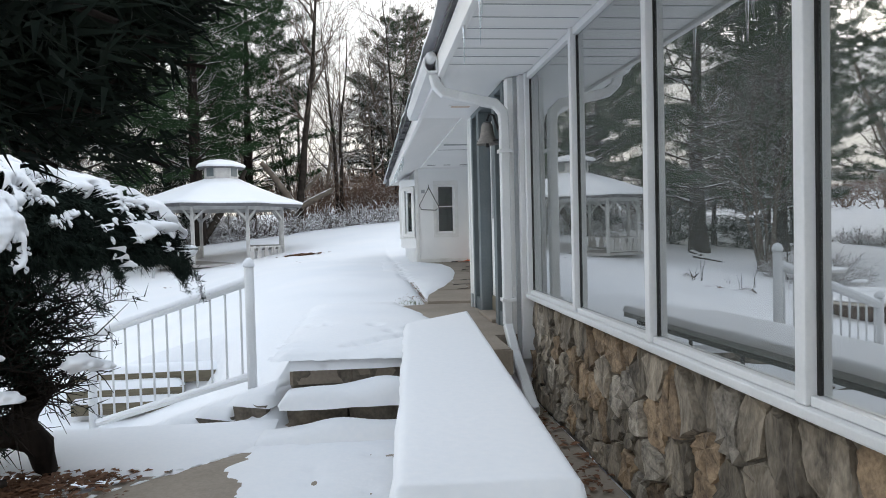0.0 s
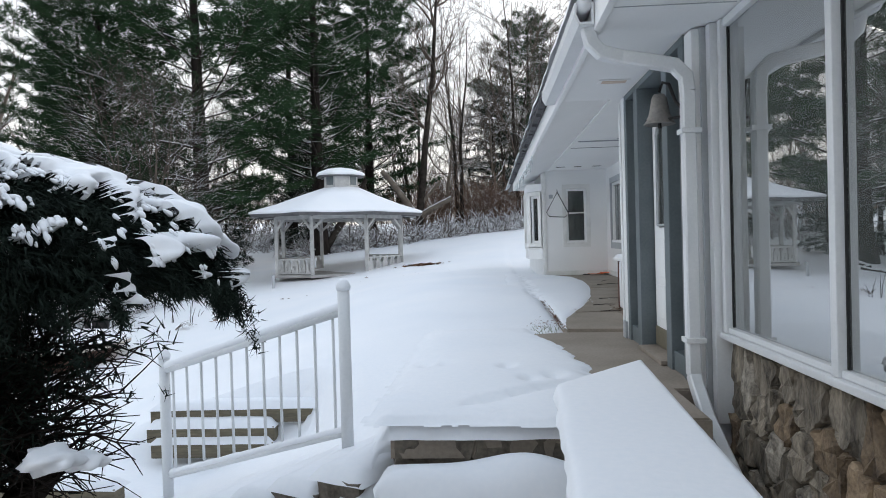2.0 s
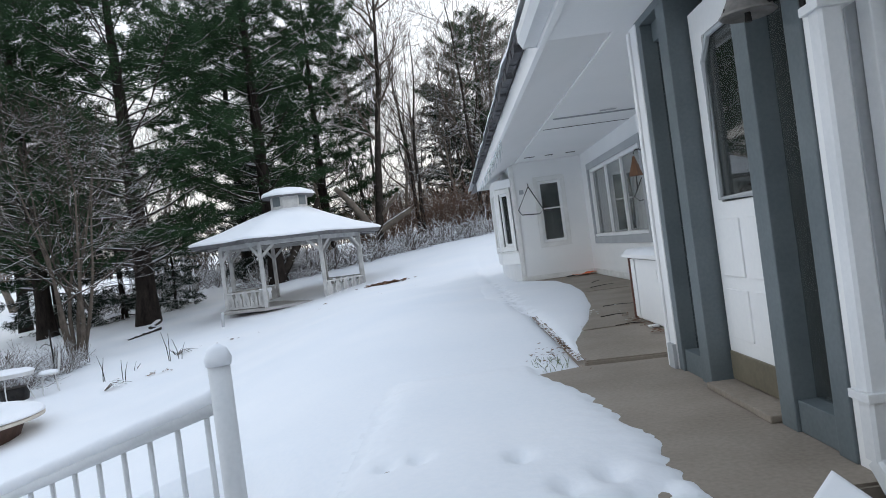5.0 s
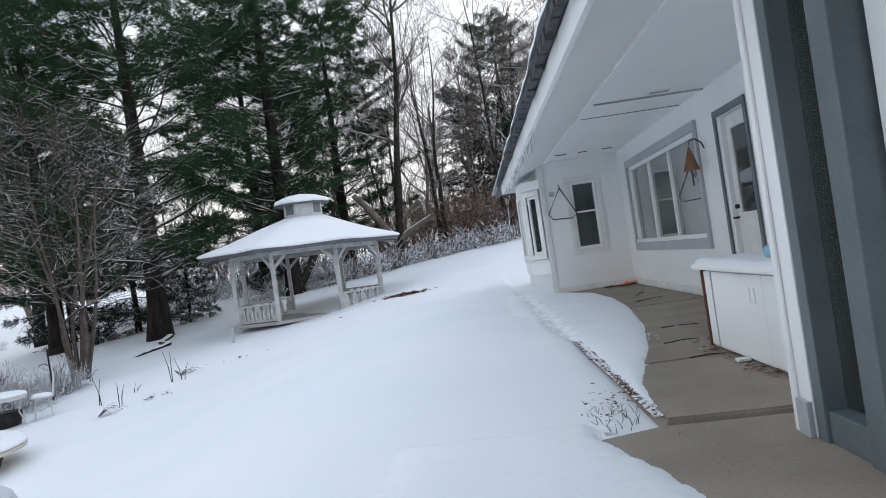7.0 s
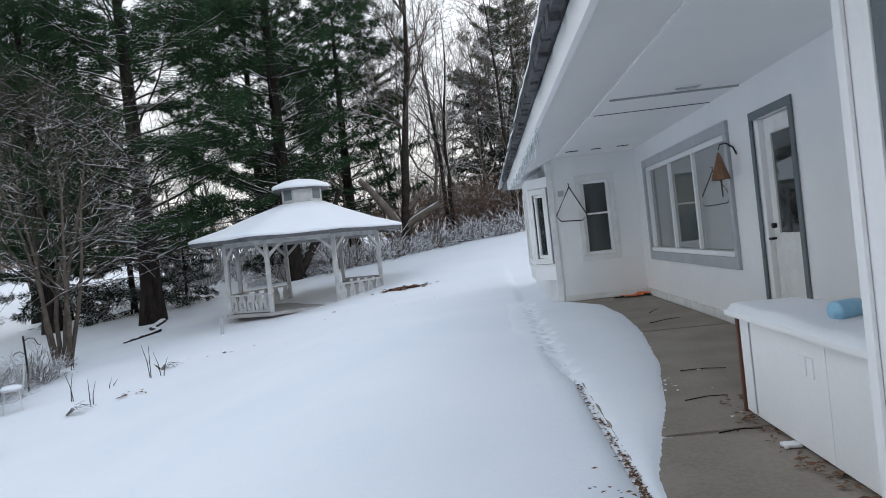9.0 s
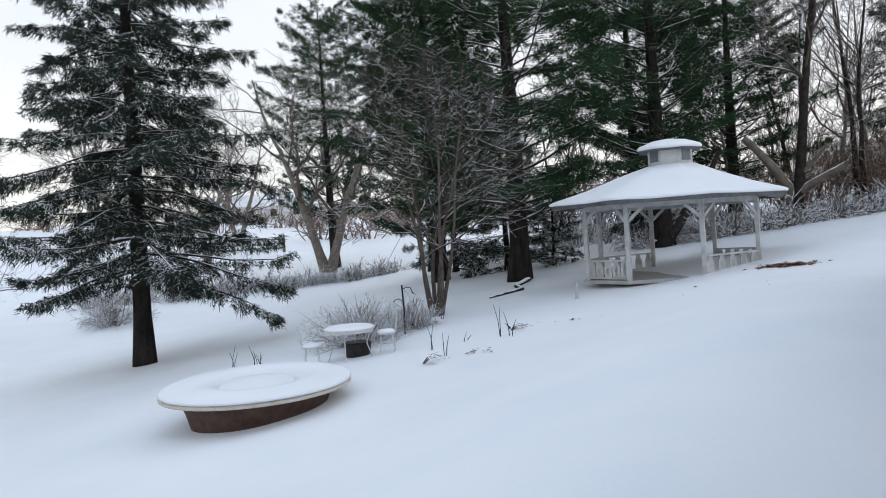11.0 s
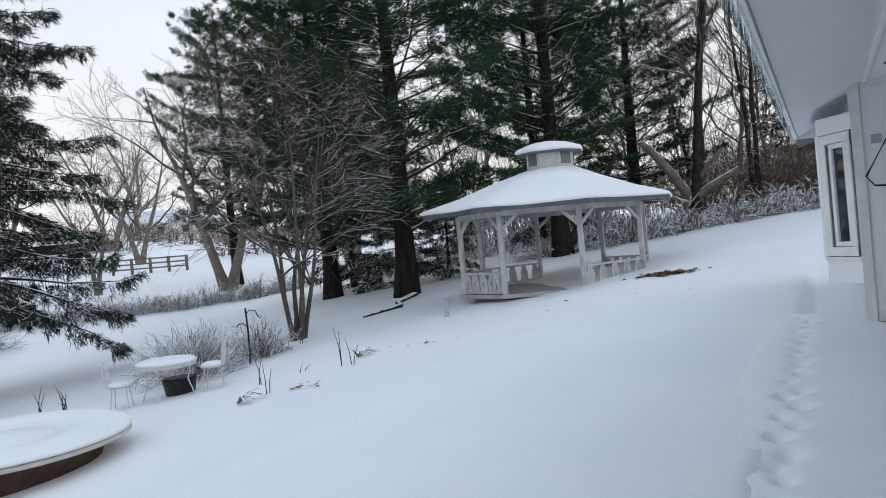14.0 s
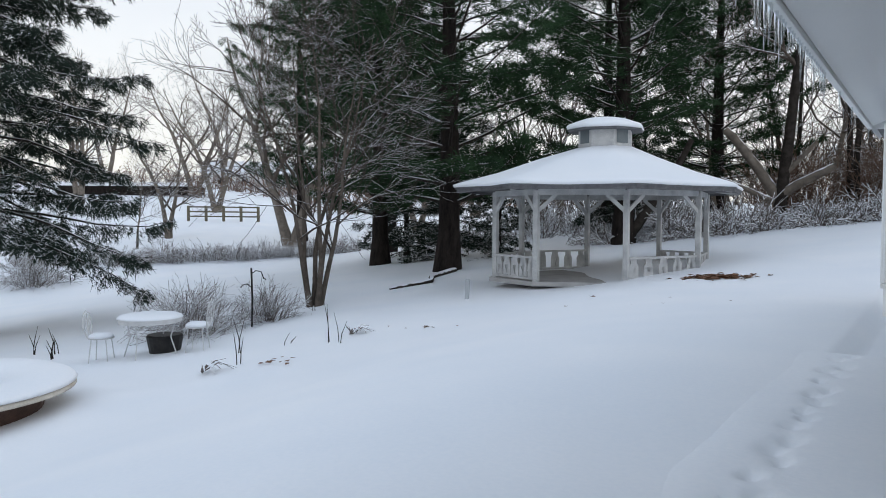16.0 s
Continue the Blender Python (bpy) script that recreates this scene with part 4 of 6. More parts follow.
part("snow_cover", snow_slab(-0.255, 0.255, -1.79, 1.74, 0.744, 0.055, 11, 40, 140, 0.008, 0.16), SNOW_CAP, tb, "even layer of fresh snow", True)



def cut_end(ob):
    """Skews the far end, whose one corner reaches further than the other."""
    for v in ob.data.vertices:
        if v.co.y > 0:
            v.co.y *= (1.28 + (v.co.x + 0.255) / 0.51 * 0.72) / 1.74


for ob in tb.children:
    if ob.name.split(".")[0] in ("tabletop", "apron", "snow_cover"):
        cut_end(ob)

# ---- outdoor bar counter ----
ct = thing("bar_counter", 1.62, 9.95, 0.04, 0, "white painted patio bar with a snowy top and a red-brown end", "counter")
part("body", box(0.03, 0.50, -0.88, 1.34, 0.0, 0.60, 0.004), WHITE_WORN, ct)
part("end_board", box(0.0, 0.48, 1.345, 1.375, 0.0, 0.60, 0.003), WOOD_RED, ct, "red-brown end board")
for y0, y1 in ((-0.86, 0.22), (0.224, 1.150), (1.182, 1.32)):
    part("panel", box(0.008, 0.028, y0, y1, 0.02, 0.585, 0.002), WHITE, ct, "white painted panel")
part("joint", box(0.020, 0.029, 1.151, 1.181, 0.02, 0.585), DARK, ct, "dark gap beside the end panel")
part("worktop", box(-0.05, 0.56, -0.88, 1.42, 0.602, 0.64, 0.012), WHITE, ct)
part("snow_cover", snow_slab(-0.045, 0.42, -0.85, 1.41, 0.638, 0.045, 15, 16, 50), SNOW_CAP, ct, "thin snow on the worktop", True)
for y in (0.35, 0.43):
    part("socket_cover", box(0.0, 0.008, y, y + 0.06, 0.40, 0.50, 0.002), WHITE, ct)

# ---- round stone basin on the lawn ----
bs = thing("fire_pit", -9.15, 16.1, -1.35, 0, "wide round stone-rimmed pit table covered with snow", "fire pit")
part("base", lathe([(1.32, 0.36), (1.20, 0.10), (1.12, -0.20)], 40), BASIN, bs, "dark brown base")
part("rim", lathe([(0.9, 0.36), (1.50, 0.40), (1.60, 0.40), (1.60, 0.345), (1.50, 0.325), (1.0, 0.325)], 48), BASIN_RIM, bs, "pale stone rim", True)
part("snow_cover", lathe([(0.05, 0.50), (0.60, 0.475), (0.66, 0.37), (0.74, 0.375), (0.79, 0.485), (1.1, 0.53), (1.45, 0.52), (1.57, 0.47), (1.61, 0.42)], 64), SNOW_CAP, bs, "snow with a sunk ring in the middle", True)


# ---- trees and brush ----
class Wood:
    """Collects tapered tubes and needle blades into arrays."""

    def __init__(self, seed):
        self.r = np.random.RandomState(seed)
        self.v, self.f, self.n = [], [], 0
        self.bv, self.bn = [], 0

    def tube(self, pts, rad, sides=5):
        pts, rad = np.asarray(pts, float), np.asarray(rad, float)
        d = np.gradient(pts, axis=0)
        d /= np.linalg.norm(d, axis=1, keepdims=True) + 1e-9
        ref = np.where(np.abs(d[:, 2:3]) < 0.9, np.array([[0, 0, 1.0]]), np.array([[1.0, 0, 0]]))
        u = np.cross(d, ref)
        u /= np.linalg.norm(u, axis=1, keepdims=True) + 1e-9
        w = np.cross(d, u)
        a = np.arange(sides) * 2 * np.pi / sides
        ring = pts[:, None] + rad[:, None, None] * (np.cos(a)[None, :, None] * u[:, None] + np.sin(a)[None, :, None] * w[:, None])
        m = len(pts)
        i, j = np.meshgrid(np.arange(m - 1), np.arange(sides), indexing="ij")
        k = (j + 1) % sides
        q = np.stack([i * sides + j, i * sides + k, (i + 1) * sides + k, (i + 1) * sides + j], -1).reshape(-1, 4)
        self.v.append(ring.reshape(-1, 3))
        self.f.append(q + self.n)
        self.n += m * sides

    def path(self, p, d, length, n, wander, lift):
        pts, d = [np.array(p, float)], np.array(d, float)
        for _ in range(n):
            d = d + self.r.normal(0, wander, 3) + np.array([0, 0, lift])
            d /= np.linalg.norm(d)
            pts.append(pts[-1] + d * length / n)
        return np.array(pts)

    def blades(self, centres, size, width, per, droop=0.0, along=None):
        """Thin pointed blades round the centres."""
        c = np.repeat(np.asarray(centres, float), per, axis=0)
        d = self.r.normal(0, 1, c.shape)
        if along is not None:
            d = d * 0.6 + np.repeat(np.asarray(along, float), per, axis=0) * 1.0
        d[:, 2] -= droop
        d /= np.linalg.norm(d, axis=1, keepdims=True)
        s = self.r.normal(0, 1, c.shape)
        s = np.cross(d, s)
        s /= np.linalg.norm(s, axis=1, keepdims=True) + 1e-9
        L = size * self.r.uniform(0.6, 1.3, (len(c), 1))
        c = c + self.r.normal(0, size * 0.25, c.shape)
        t = np.stack([c - s * width / 2, c + s * width / 2, c + d * L], 1)
        self.bv.append(t.reshape(-1, 3))

    def wood_mesh(self, name, material, parent):
        return raw_mesh(name, np.concatenate(self.v), np.concatenate(self.f), material, parent)

    def blade_mesh(self, name, material, parent):
        v = np.concatenate(self.bv)
        return raw_mesh(name, v, np.arange(len(v)).reshape(-1, 3), material, parent, False)


def side_dir(r, d, spread):
    """A direction that leaves d at about that angle, in radians."""
    a = r.normal(0, 1, 3)
    a -= d * a.dot(d)
    a /= np.linalg.norm(a) + 1e-9
    return d * math.cos(spread) + a * math.sin(spread)


def limb(wood, p, d, length, rad, level, top, lift, twig=0.006, kids=(6, 6, 5), wander=0.14, sides=(8, 6, 4, 3)):
    n = (7, 6, 4, 3)[min(level, 3)]
    pts = wood.path(p, d, length, n, wander, lift)
    rr = np.linspace(rad, max(twig, rad * (0.30 if level < top else 0.4)), n + 1)
    wood.tube(pts, rr, sides[min(level, 3)])
    if level >= top:
        return
    r = wood.r
    for _ in range(kids[min(level, len(kids) - 1)]):
        f = r.uniform(0.25, 1.0)
        i = min(int(f * n), n - 1)
        q = pts[i] + (pts[i + 1] - pts[i]) * (f * n - i)
        dd = pts[i + 1] - pts[i]
        dd /= np.linalg.norm(dd)
        limb(wood, q, side_dir(r, dd, r.uniform(0.45, 0.95)), length * r.uniform(0.38, 0.62), max(twig, rr[i] * 0.55), level + 1, top, lift, twig, kids, wander, sides)


def plant(ob, x, y, turn=0.0, size=1.0, sink=0.08):
    ob.matrix_basis = Matrix.Translation((x, y, lie1(x, y) - sink)) @ Matrix.Rotation(turn, 4, "Z") @ Matrix.Diagonal((size, size, size, 1))
    return ob


def put_copy(ob, x, y, turn, size):
    c = copy_thing(ob, Matrix.Identity(4))
    return plant(c, x, y, turn, size)


def bare_tree(seed, height, rad, label, stems=1, lean=0.12, kids=(9, 7, 6), bark=None, twig_mat=None, twig=0.006, fork=0.35, top=3, low=0.3):
    ob = thing("bare_tree", 0, 0, 0, 0, label, "tree", "bare trees")
    big, small = Wood(seed), Wood(seed + 50)
    r = big.r
    for s in range(stems):
        a = 2 * math.pi * s / stems + r.uniform(-0.4, 0.4)
        spread = lean * (2.2 if stems > 1 else 1)
        d = np.array([math.cos(a) * spread, math.sin(a) * spread, 1.0])
        d /= np.linalg.norm(d)
        h = height * r.uniform(0.8, 1.0)
        pts = big.path((0.12 * math.cos(a) * (stems > 1), 0.12 * math.sin(a) * (stems > 1), -0.1), d, h, 10, 0.07, 0.03)
        rr = rad * (1 - np.linspace(0, 0.9, 11) ** 0.9)
        rr[0] *= 1.25
        big.tube(pts, rr, 9)
        for _ in range(kids[0]):
            f = r.uniform(low, 1.0)
            i = min(int(f * 10), 9)
            q = pts[i] + (pts[i + 1] - pts[i]) * (f * 10 - i)
            dd = pts[i + 1] - pts[i]
            dd /= np.linalg.norm(dd)
            small.r = r
            limb(small, q, side_dir(r, dd, r.uniform(0.55, 1.15)), h * (0.48 - 0.30 * f) * r.uniform(0.8, 1.2) + 0.4, max(0.012, rr[i] * 0.5), 1, top, 0.05, twig, kids, 0.16)
    big.wood_mesh("trunk", bark or BARK_PALE, ob)
    small.wood_mesh("crown", twig_mat or TWIG_SNOW, ob)
    return ob


def pine_tree(seed, height, rad, start, reach, label, tufts=34, per=9, lift=0.02, needle=None, droop=0.0, blade=0.30, width=0.035, shape="pine", layers=1.0, name="pine_tree"):
    ob = thing(name, 0, 0, 0, 0, label, "tree", "conifers")
    trunk, wood, leaf = Wood(seed), Wood(seed + 1), Wood(seed + 2)
    r = trunk.r
    pts = trunk.path((0, 0, -0.2), (0.02, 0.01, 1), height, 12, 0.012, 0.02)
    rr = rad * (1 - np.linspace(0, 0.93, 13))
    rr[0] *= 1.35
    trunk.tube(pts, rr, 12)
    z, a = start, r.uniform(0, 6)
    while z < height * 0.97:
        f = z / height
        g = (z - start) / (height - start)
        if shape == "pine":
            L = reach * (0.55 + 0.9 * math.sin(math.pi * min(1, g * 0.85 + 0.18))) * 0.72
        else:
            L = reach * (1 - g) ** 0.62 + 0.25
        for _ in range(4 if shape == "pine" else 5):
            a += 2.4 + r.uniform(-0.3, 0.3)
            l = L * r.uniform(0.65, 1.15)
            rise = (0.25 + 0.35 * g if shape == "pine" else -0.10 + 0.4 * g)
            d = np.array([math.cos(a), math.sin(a), rise])
            d /= np.linalg.norm(d)
            i = min(int(f * 12), 11)
            p0 = pts[i] + (pts[i + 1] - pts[i]) * (f * 12 - i)
            br = wood.path(p0, d, l, 7, 0.07, lift if shape == "pine" else -0.05)
            if shape != "pine":
                br[5:, 2] += np.array([0.03, 0.08, 0.16]) * l * 0.5
            wood.tube(br, np.linspace(max(0.02, rad * 0.22 * (1 - f)), 0.008, 8), 4)
            nt = max(6, int(tufts * l / reach))
            t = r.uniform(0.22 if shape == "pine" else 0.12, 1.0, nt) ** 0.8 * 7
            k = np.minimum(t.astype(int), 6)
            q = br[k] + (br[k + 1] - br[k]) * (t - k)[:, None]
            side = np.stack([-np.sin(a) * np.ones(nt), np.cos(a) * np.ones(nt), np.zeros(nt)], 1) * (r.choice([-1, 1], nt) * r.uniform(0.05, 0.34 if shape == "pine" else 0.24, nt) * l * (1.1 - t / 9))[:, None]
            e = q + side + np.stack([np.zeros(nt), np.zeros(nt), r.uniform(-0.10, 0.10, nt) - droop * np.abs(side).sum(1) * 0.5], 1)
            for qa, ea in zip(q, e):
                if r.rand() < 0.4:
                    wood.tube([qa, (qa + ea) / 2 + [0, 0, 0.04], ea], [0.012, 0.009, 0.006], 3)
            al = e - q + d * 0.3
            al /= np.linalg.norm(al, axis=1, keepdims=True) + 1e-9
            leaf.r = r
            leaf.blades(e, blade, width, per, droop * 0.6, al)
            leaf.blades((q + e) / 2, blade * 0.9, width, max(3, per // 2), droop * 0.6, al)
        z += (r.uniform(0.5, 0.85) if shape == "pine" else r.uniform(0.30, 0.45)) / layers
    trunk.wood_mesh("trunk", BARK, ob)
    wood.wood_mesh("crown", BARK_SNOW, ob)
    leaf.blade_mesh("needles", needle or NEEDLE, ob)
    return ob


# the great pines round the gazebo
pine_a = plant(pine_tree(11, 19, 0.42, 2.6, 6.2, "tall dark white pine with a thick trunk, snow on its boughs", 68, 15), -12.8, 32.75, 0.4)
pine_b = plant(pine_tree(21, 22, 0.40, 4.2, 6.0, "tall dark pine with a limb forking from its foot", 54, 13), -9.15, 40.0, 1.9)
put_copy(pine_a, -19.5, 37.0, 2.2, 0.95)
put_copy(pine_a, -8.0, 50.0, 3.3, 0.92)
put_copy(pine_b, -12.5, 46.5, 4.0, 0.85)
put_copy(pine_b, -25.5, 45.0, 0.8, 0.85)
put_copy(pine_b, -40.0, 51.5, 2.6, 1.0)
put_copy(pine_a, 3.5, 60.0, 2.6, 0.85)
limb_b = Wood(5)
limb_b.tube(limb_b.path((0.0, -0.1, 0.3), (0.05, -0.75, 0.8), 4.6, 7, 0.06, 0.05), np.linspace(0.24, 0.11, 8), 8)
limb_b.wood_mesh("fork", BARK_SNOW, pine_b)
# low conifers filling in behind
low = plant(pine_tree(31, 9, 0.16, 0.5, 3.0, "young snowy evergreen under the pines", 30, 9, -0.01, NEEDLE_SNOW, 0.4, 0.26, 0.035, "spruce", 0.75, "young_evergreen"), -16.5, 38.5, 1.0)
put_copy(low, -11.0, 44.5, 2.0, 0.9)
put_copy(low, -21.5, 41.5, 3.0, 1.1)
put_copy(low, -13.5, 37.5, 5.3, 0.55)
put_copy(low, 0.5, 57.0, 1.6, 1.2)
put_copy(low, 6.5, 55.0, 2.6, 1.1)
# the spruce on the lawn
plant(pine_tree(41, 22.0, 0.29, 3.3, 4.7, "spruce with drooping snow-laden boughs, bare lower trunk", 96, 11, 0.0, NEEDLE_SNOW, 0.8, 0.20, 0.028, "spruce", 0.85, "spruce_tree"), -19.9, 20.85, 0.0)

# bare trees
multi = plant(bare_tree(51, 7.8, 0.075, "bare many-stemmed ornamental tree with snow on its twigs", 6, 0.075, (9, 5, 5), bark=surface("grey_brown_bark", (0.06, 0.05, 0.042), (0.15, 0.125, 0.105), 0.95, 5, 30, 0.5, 0.01, snow=0.2, spec=0.1), twig_mat=surface("dark_twig_bark", (0.040, 0.032, 0.028), (0.10, 0.082, 0.07), 0.95, 5, 30, 0.3, 0.01, snow=0.16, spec=0.1), twig=0.0055, low=0.25), -11.75, 25.3, 0.5)
oak = plant(bare_tree(61, 18, 0.36, "tall bare deciduous tree with pale bark beyond the lawn", 2, 0.12, (9, 5, 5), twig=0.012, low=0.25), -38.5, 49.0, 0.4, 1.15)
young = plant(bare_tree(71, 13, 0.17, "slender bare woodland tree dusted with snow", 1, 0.05, (15, 6, 5), twig=0.010, low=0.3), -3.0, 52.0, 0)
grove = plant(bare_tree(81, 14, 0.15, "slender bare woodland tree dusted with snow", 2, 0.05, (9, 6, 5), bark=BARK_SNOW, twig=0.010, low=0.25), 1.5, 55.0, 0)
rnd = random.Random(4)
WOODS = [(-7.5, 50), (-1.2, 49), (0.2, 53), (2.6, 50), (4.4, 54), (-5.2, 56), (-2.6, 60), (1.0, 62), (4.8, 62), (7.5, 58), (-9.5, 58), (-13, 55), (-17, 52), (-8, 66), (-3, 70), (3, 72), (8, 70), (-22, 55), (-28, 52), (10, 54), (6.0, 49), (12, 62)]
for i, (x, y) in enumerate(WOODS):
    put_copy((young, grove)[i % 2], x + rnd.uniform(-0.8, 0.8), y + rnd.uniform(-1, 1), rnd.uniform(0, 6.3), rnd.uniform(0.75, 1.15))
FAR = [(-48, 45, 0.6), (-62, 60, 0.9), (-75, 52, 1.0), (-80, 70, 1.1), (-95, 62, 1.1), (-70, 85, 1.1), (-100, 90, 1.3), (-120, 80, 1.3), (-55, 95, 1.1), (-42, 80, 1.0), (-115, 50, 1.2), (-90, 40, 1.0), (-85, 110, 1.3), (-38, 64, 0.9), (-30, 72, 0.95)]
for x, y, s in FAR:
    put_copy(oak, x, y, rnd.uniform(0, 6.3), s)
put_copy(young, -45.0, 40.5, 1.0, 0.5)
put_copy(young, -36.0, 22.0, 2.0, 0.8)
put_copy(grove, -44.0, 24.0, 3.0, 0.8)
put_copy(grove, -33.0, 12.0, 4.0, 0.9)
put_copy(oak, -40.0, 2.0, 4.0, 0.9)
put_copy(pine_a, -30.0, -6.0, 1.0, 0.9)
put_copy(pine_b, -24.0, -16.0, 1.0, 0.9)


def brush(name, seed, spots, label, material, stems=26, size=1.0, twig=0.006, kids=5, kind="", lean=1.1):
    """Bushy growth: many arching stems with side twigs at each spot (x, y, height, spread)."""
    w = Wood(seed)
    r = w.r
    for x, y, h, s in spots:
        z = lie1(x, y) - 0.05
        for _ in range(stems):
            a, k = r.uniform(0, 6.283), r.uniform(0, 1)
            d = np.array([math.cos(a) * lean * k, math.sin(a) * lean * k, 1.0])
            d /= np.linalg.norm(d)
            L = h * r.uniform(0.6, 1.15)
            pts = w.path((x + math.cos(a) * s * k * 0.5, y + math.sin(a) * s * k * 0.5, z), d, L, 4, 0.22, -0.16 * lean)
            w.tube(pts, np.linspace(twig * 2, twig, 5), 3)
            for _ in range(kids):
                f = r.uniform(0.3, 1) * 4
                i = min(int(f), 3)
                q = pts[i] + (pts[i + 1] - pts[i]) * (f - i)
                dd = pts[i + 1] - pts[i]
                dd /= np.linalg.norm(dd)
                w.tube(w.path(q, side_dir(r, dd, r.uniform(0.4, 1.1)), L * r.uniform(0.2, 0.45), 2, 0.15, 0), [twig, twig * 0.9, twig * 0.7], 3)
    ob = w.wood_mesh(name, material, None)
    return tagged(ob, label, "bush", kind=kind)


rnd = random.Random(12)
brush("thicket", 91, [(x, 43.0 + rnd.uniform(-1.2, 1.2) + 0.25 * (x + 4), rnd.uniform(0.8, 1.4), 1.5) for x in np.arange(-10.5, 2.5, 0.42)], "snow-laden bramble thicket along the wood's edge", BRUSH_SNOW, 44, twig=0.018, kids=5, kind="stuff", lean=1.6)
brush("thicket", 92, [(rnd.uniform(-5, 8), rnd.uniform(46, 54), rnd.uniform(2.2, 3.8), 1.4) for _ in range(34)], "reddish-brown bare brush before the wood", BRUSH_RED, 20, twig=0.012, kids=6, kind="stuff", lean=0.45)
brush("thicket", 93, [(rnd.uniform(-24, -7), rnd.uniform(44, 58), rnd.uniform(1.2, 2.6), 1.6) for _ in range(40)], "snowy undergrowth below the pines", BRUSH_SNOW, 18, twig=0.015, kids=4, kind="stuff")
brush("hedgerow", 94, [(-43.5 + 11.5 * f + rnd.uniform(-0.6, 0.6), 32.0 + 17.0 * f + rnd.uniform(-0.6, 0.6), rnd.uniform(0.7, 1.5), 1.4) for f in np.linspace(0, 1, 40)], "snow-covered hedgerow along an old stone wall", BRUSH_SNOW, 30, twig=0.014, kids=5, kind="stuff")
brush("thicket", 95, [(rnd.uniform(-130, -50), rnd.uniform(60, 130), rnd.uniform(2.5, 5), 4) for _ in range(70)], "distant bare scrub across the fields", BRUSH_RED, 14, twig=0.04, kids=5, kind="stuff")
brush("thicket", 96, [(rnd.uniform(-30, 25), rnd.uniform(62, 95), rnd.uniform(4, 8), 3) for _ in range(60)], "deep bare wood on the hillside", TWIG_SNOW, 16, twig=0.022, kids=5, kind="stuff", lean=0.3)
brush("shrub", 97, [(-11.6, 21.6, 1.15, 1.0)], "rounded twiggy garden shrub whitened by snow", BRUSH_SNOW, 150, twig=0.006, kids=7)
brush("shrub", 98, [(-11.25, 23.4, 0.85, 0.7)], "small twiggy garden shrub whitened by snow", BRUSH_SNOW, 110, twig=0.006, kids=7)
brush("shrub", 99, [(-37.0, 30.0, 1.6, 1.6)], "low evergreen-looking snowy shrub", BRUSH_SNOW, 120, twig=0.012, kids=6)

# the snag beside the wood: an old trunk with broken pale limbs
snag = thing("broken_tree", 0, 0, 0, 0, "old tree with broken snow-topped limbs at the wood's edge", "tree")
w = Wood(7)
stem = w.path((0, 0, -0.2), (0.02, 0, 1), 16, 8, 0.05, 0.02)
w.tube(stem, np.linspace(0.27, 0.05, 9), 9)
w.wood_mesh("trunk", BARK_SNOW, snag)
w = Wood(8)
for k in range(16):
    q0 = stem[3 + k % 5] * 0.6 + stem[4 + k % 5 if k % 5 < 4 else 7] * 0.4
    limb(w, q0, side_dir(w.r, np.array([0, 0, 1.0]), w.r.uniform(0.5, 1.1)), w.r.uniform(2.0, 4.2), 0.07, 1, 3, 0.05, 0.010, (6, 6, 5), 0.16)
w.wood_mesh("crown", TWIG_SNOW, snag)
for z0, d0, l, r0 in ((1.3, (-0.60, -0.2, 0.85), 3.6, 0.24), (1.3, (0.85, -0.2, 0.50), 2.5, 0.22), (1.0, (-0.95, -0.3, 0.40), 2.6, 0.14), (1.9, (0.75, -0.1, 0.7), 2.2, 0.12)):
    w = Wood(int(l * 10))
    w.tube(w.path((0, 0, z0), d0, l, 5, 0.05, 0.02), np.linspace(r0, r0 * 0.7, 6), 8)
    w.wood_mesh("limb", BARK_PALE, snag)
plant(snag, -4.4, 45.3, 0.0)

# ---- juniper beside the court ----
JC, JR = np.array([-2.36, 4.95, 0.80]), np.array([1.20, 1.04, 0.58])
jun = thing("juniper_bush", JC[0], JC[1], -0.55, 0, "old dark spreading juniper on a gnarled trunk, capped with snow", "bush")
wood, leaf = Wood(101), Wood(102)
jo = JC - [JC[0], JC[1], -0.55]
trunkw = Wood(103)
base = np.array([-0.25, -0.75, -0.05])
trunkw.tube([base, base + [0.05, 0.15, 0.18], base + [0.25, 0.45, 0.34], base + [0.55, 0.85, 0.42], base + [0.62, 1.0, 0.62], base + [0.45, 0.95, 0.95]], [0.16, 0.14, 0.12, 0.11, 0.10, 0.07], 9)
trunkw.tube([base + [0.55, 0.85, 0.42], base + [0.66, 0.93, 0.30], base + [0.68, 0.95, 0.13]], [0.11, 0.095, 0.07], 9)
trunkw.tube([base + [0.05, 0.1, 0.15], base + [-0.35, 0.4, 0.5], base + [-0.5, 0.8, 0.95]], [0.12, 0.09, 0.06], 8)
trunkw.tube([base + [0.0, 0.0, 0.2], base + [0.35, 0.1, 0.22], base + [0.75, 0.32, 0.30]], [0.06, 0.04, 0.02], 6)
for i in range(7):
    b0 = base + [-0.12 * i + 0.15, 0.10 * (i % 3), 0.02]
    trunkw.tube(trunkw.path(b0, np.array([0.5 - 0.17 * i, 0.45, 0.75]) / 1.02, 0.95, 6, 0.38, 0.0), np.linspace(0.10, 0.035, 7), 8)
for p in trunkw.v:
    p += 0.02 * np.sin(p[:, [1, 2, 0]] * 23)
trunkw.wood_mesh("trunk", BARK, jun)
r = wood.r
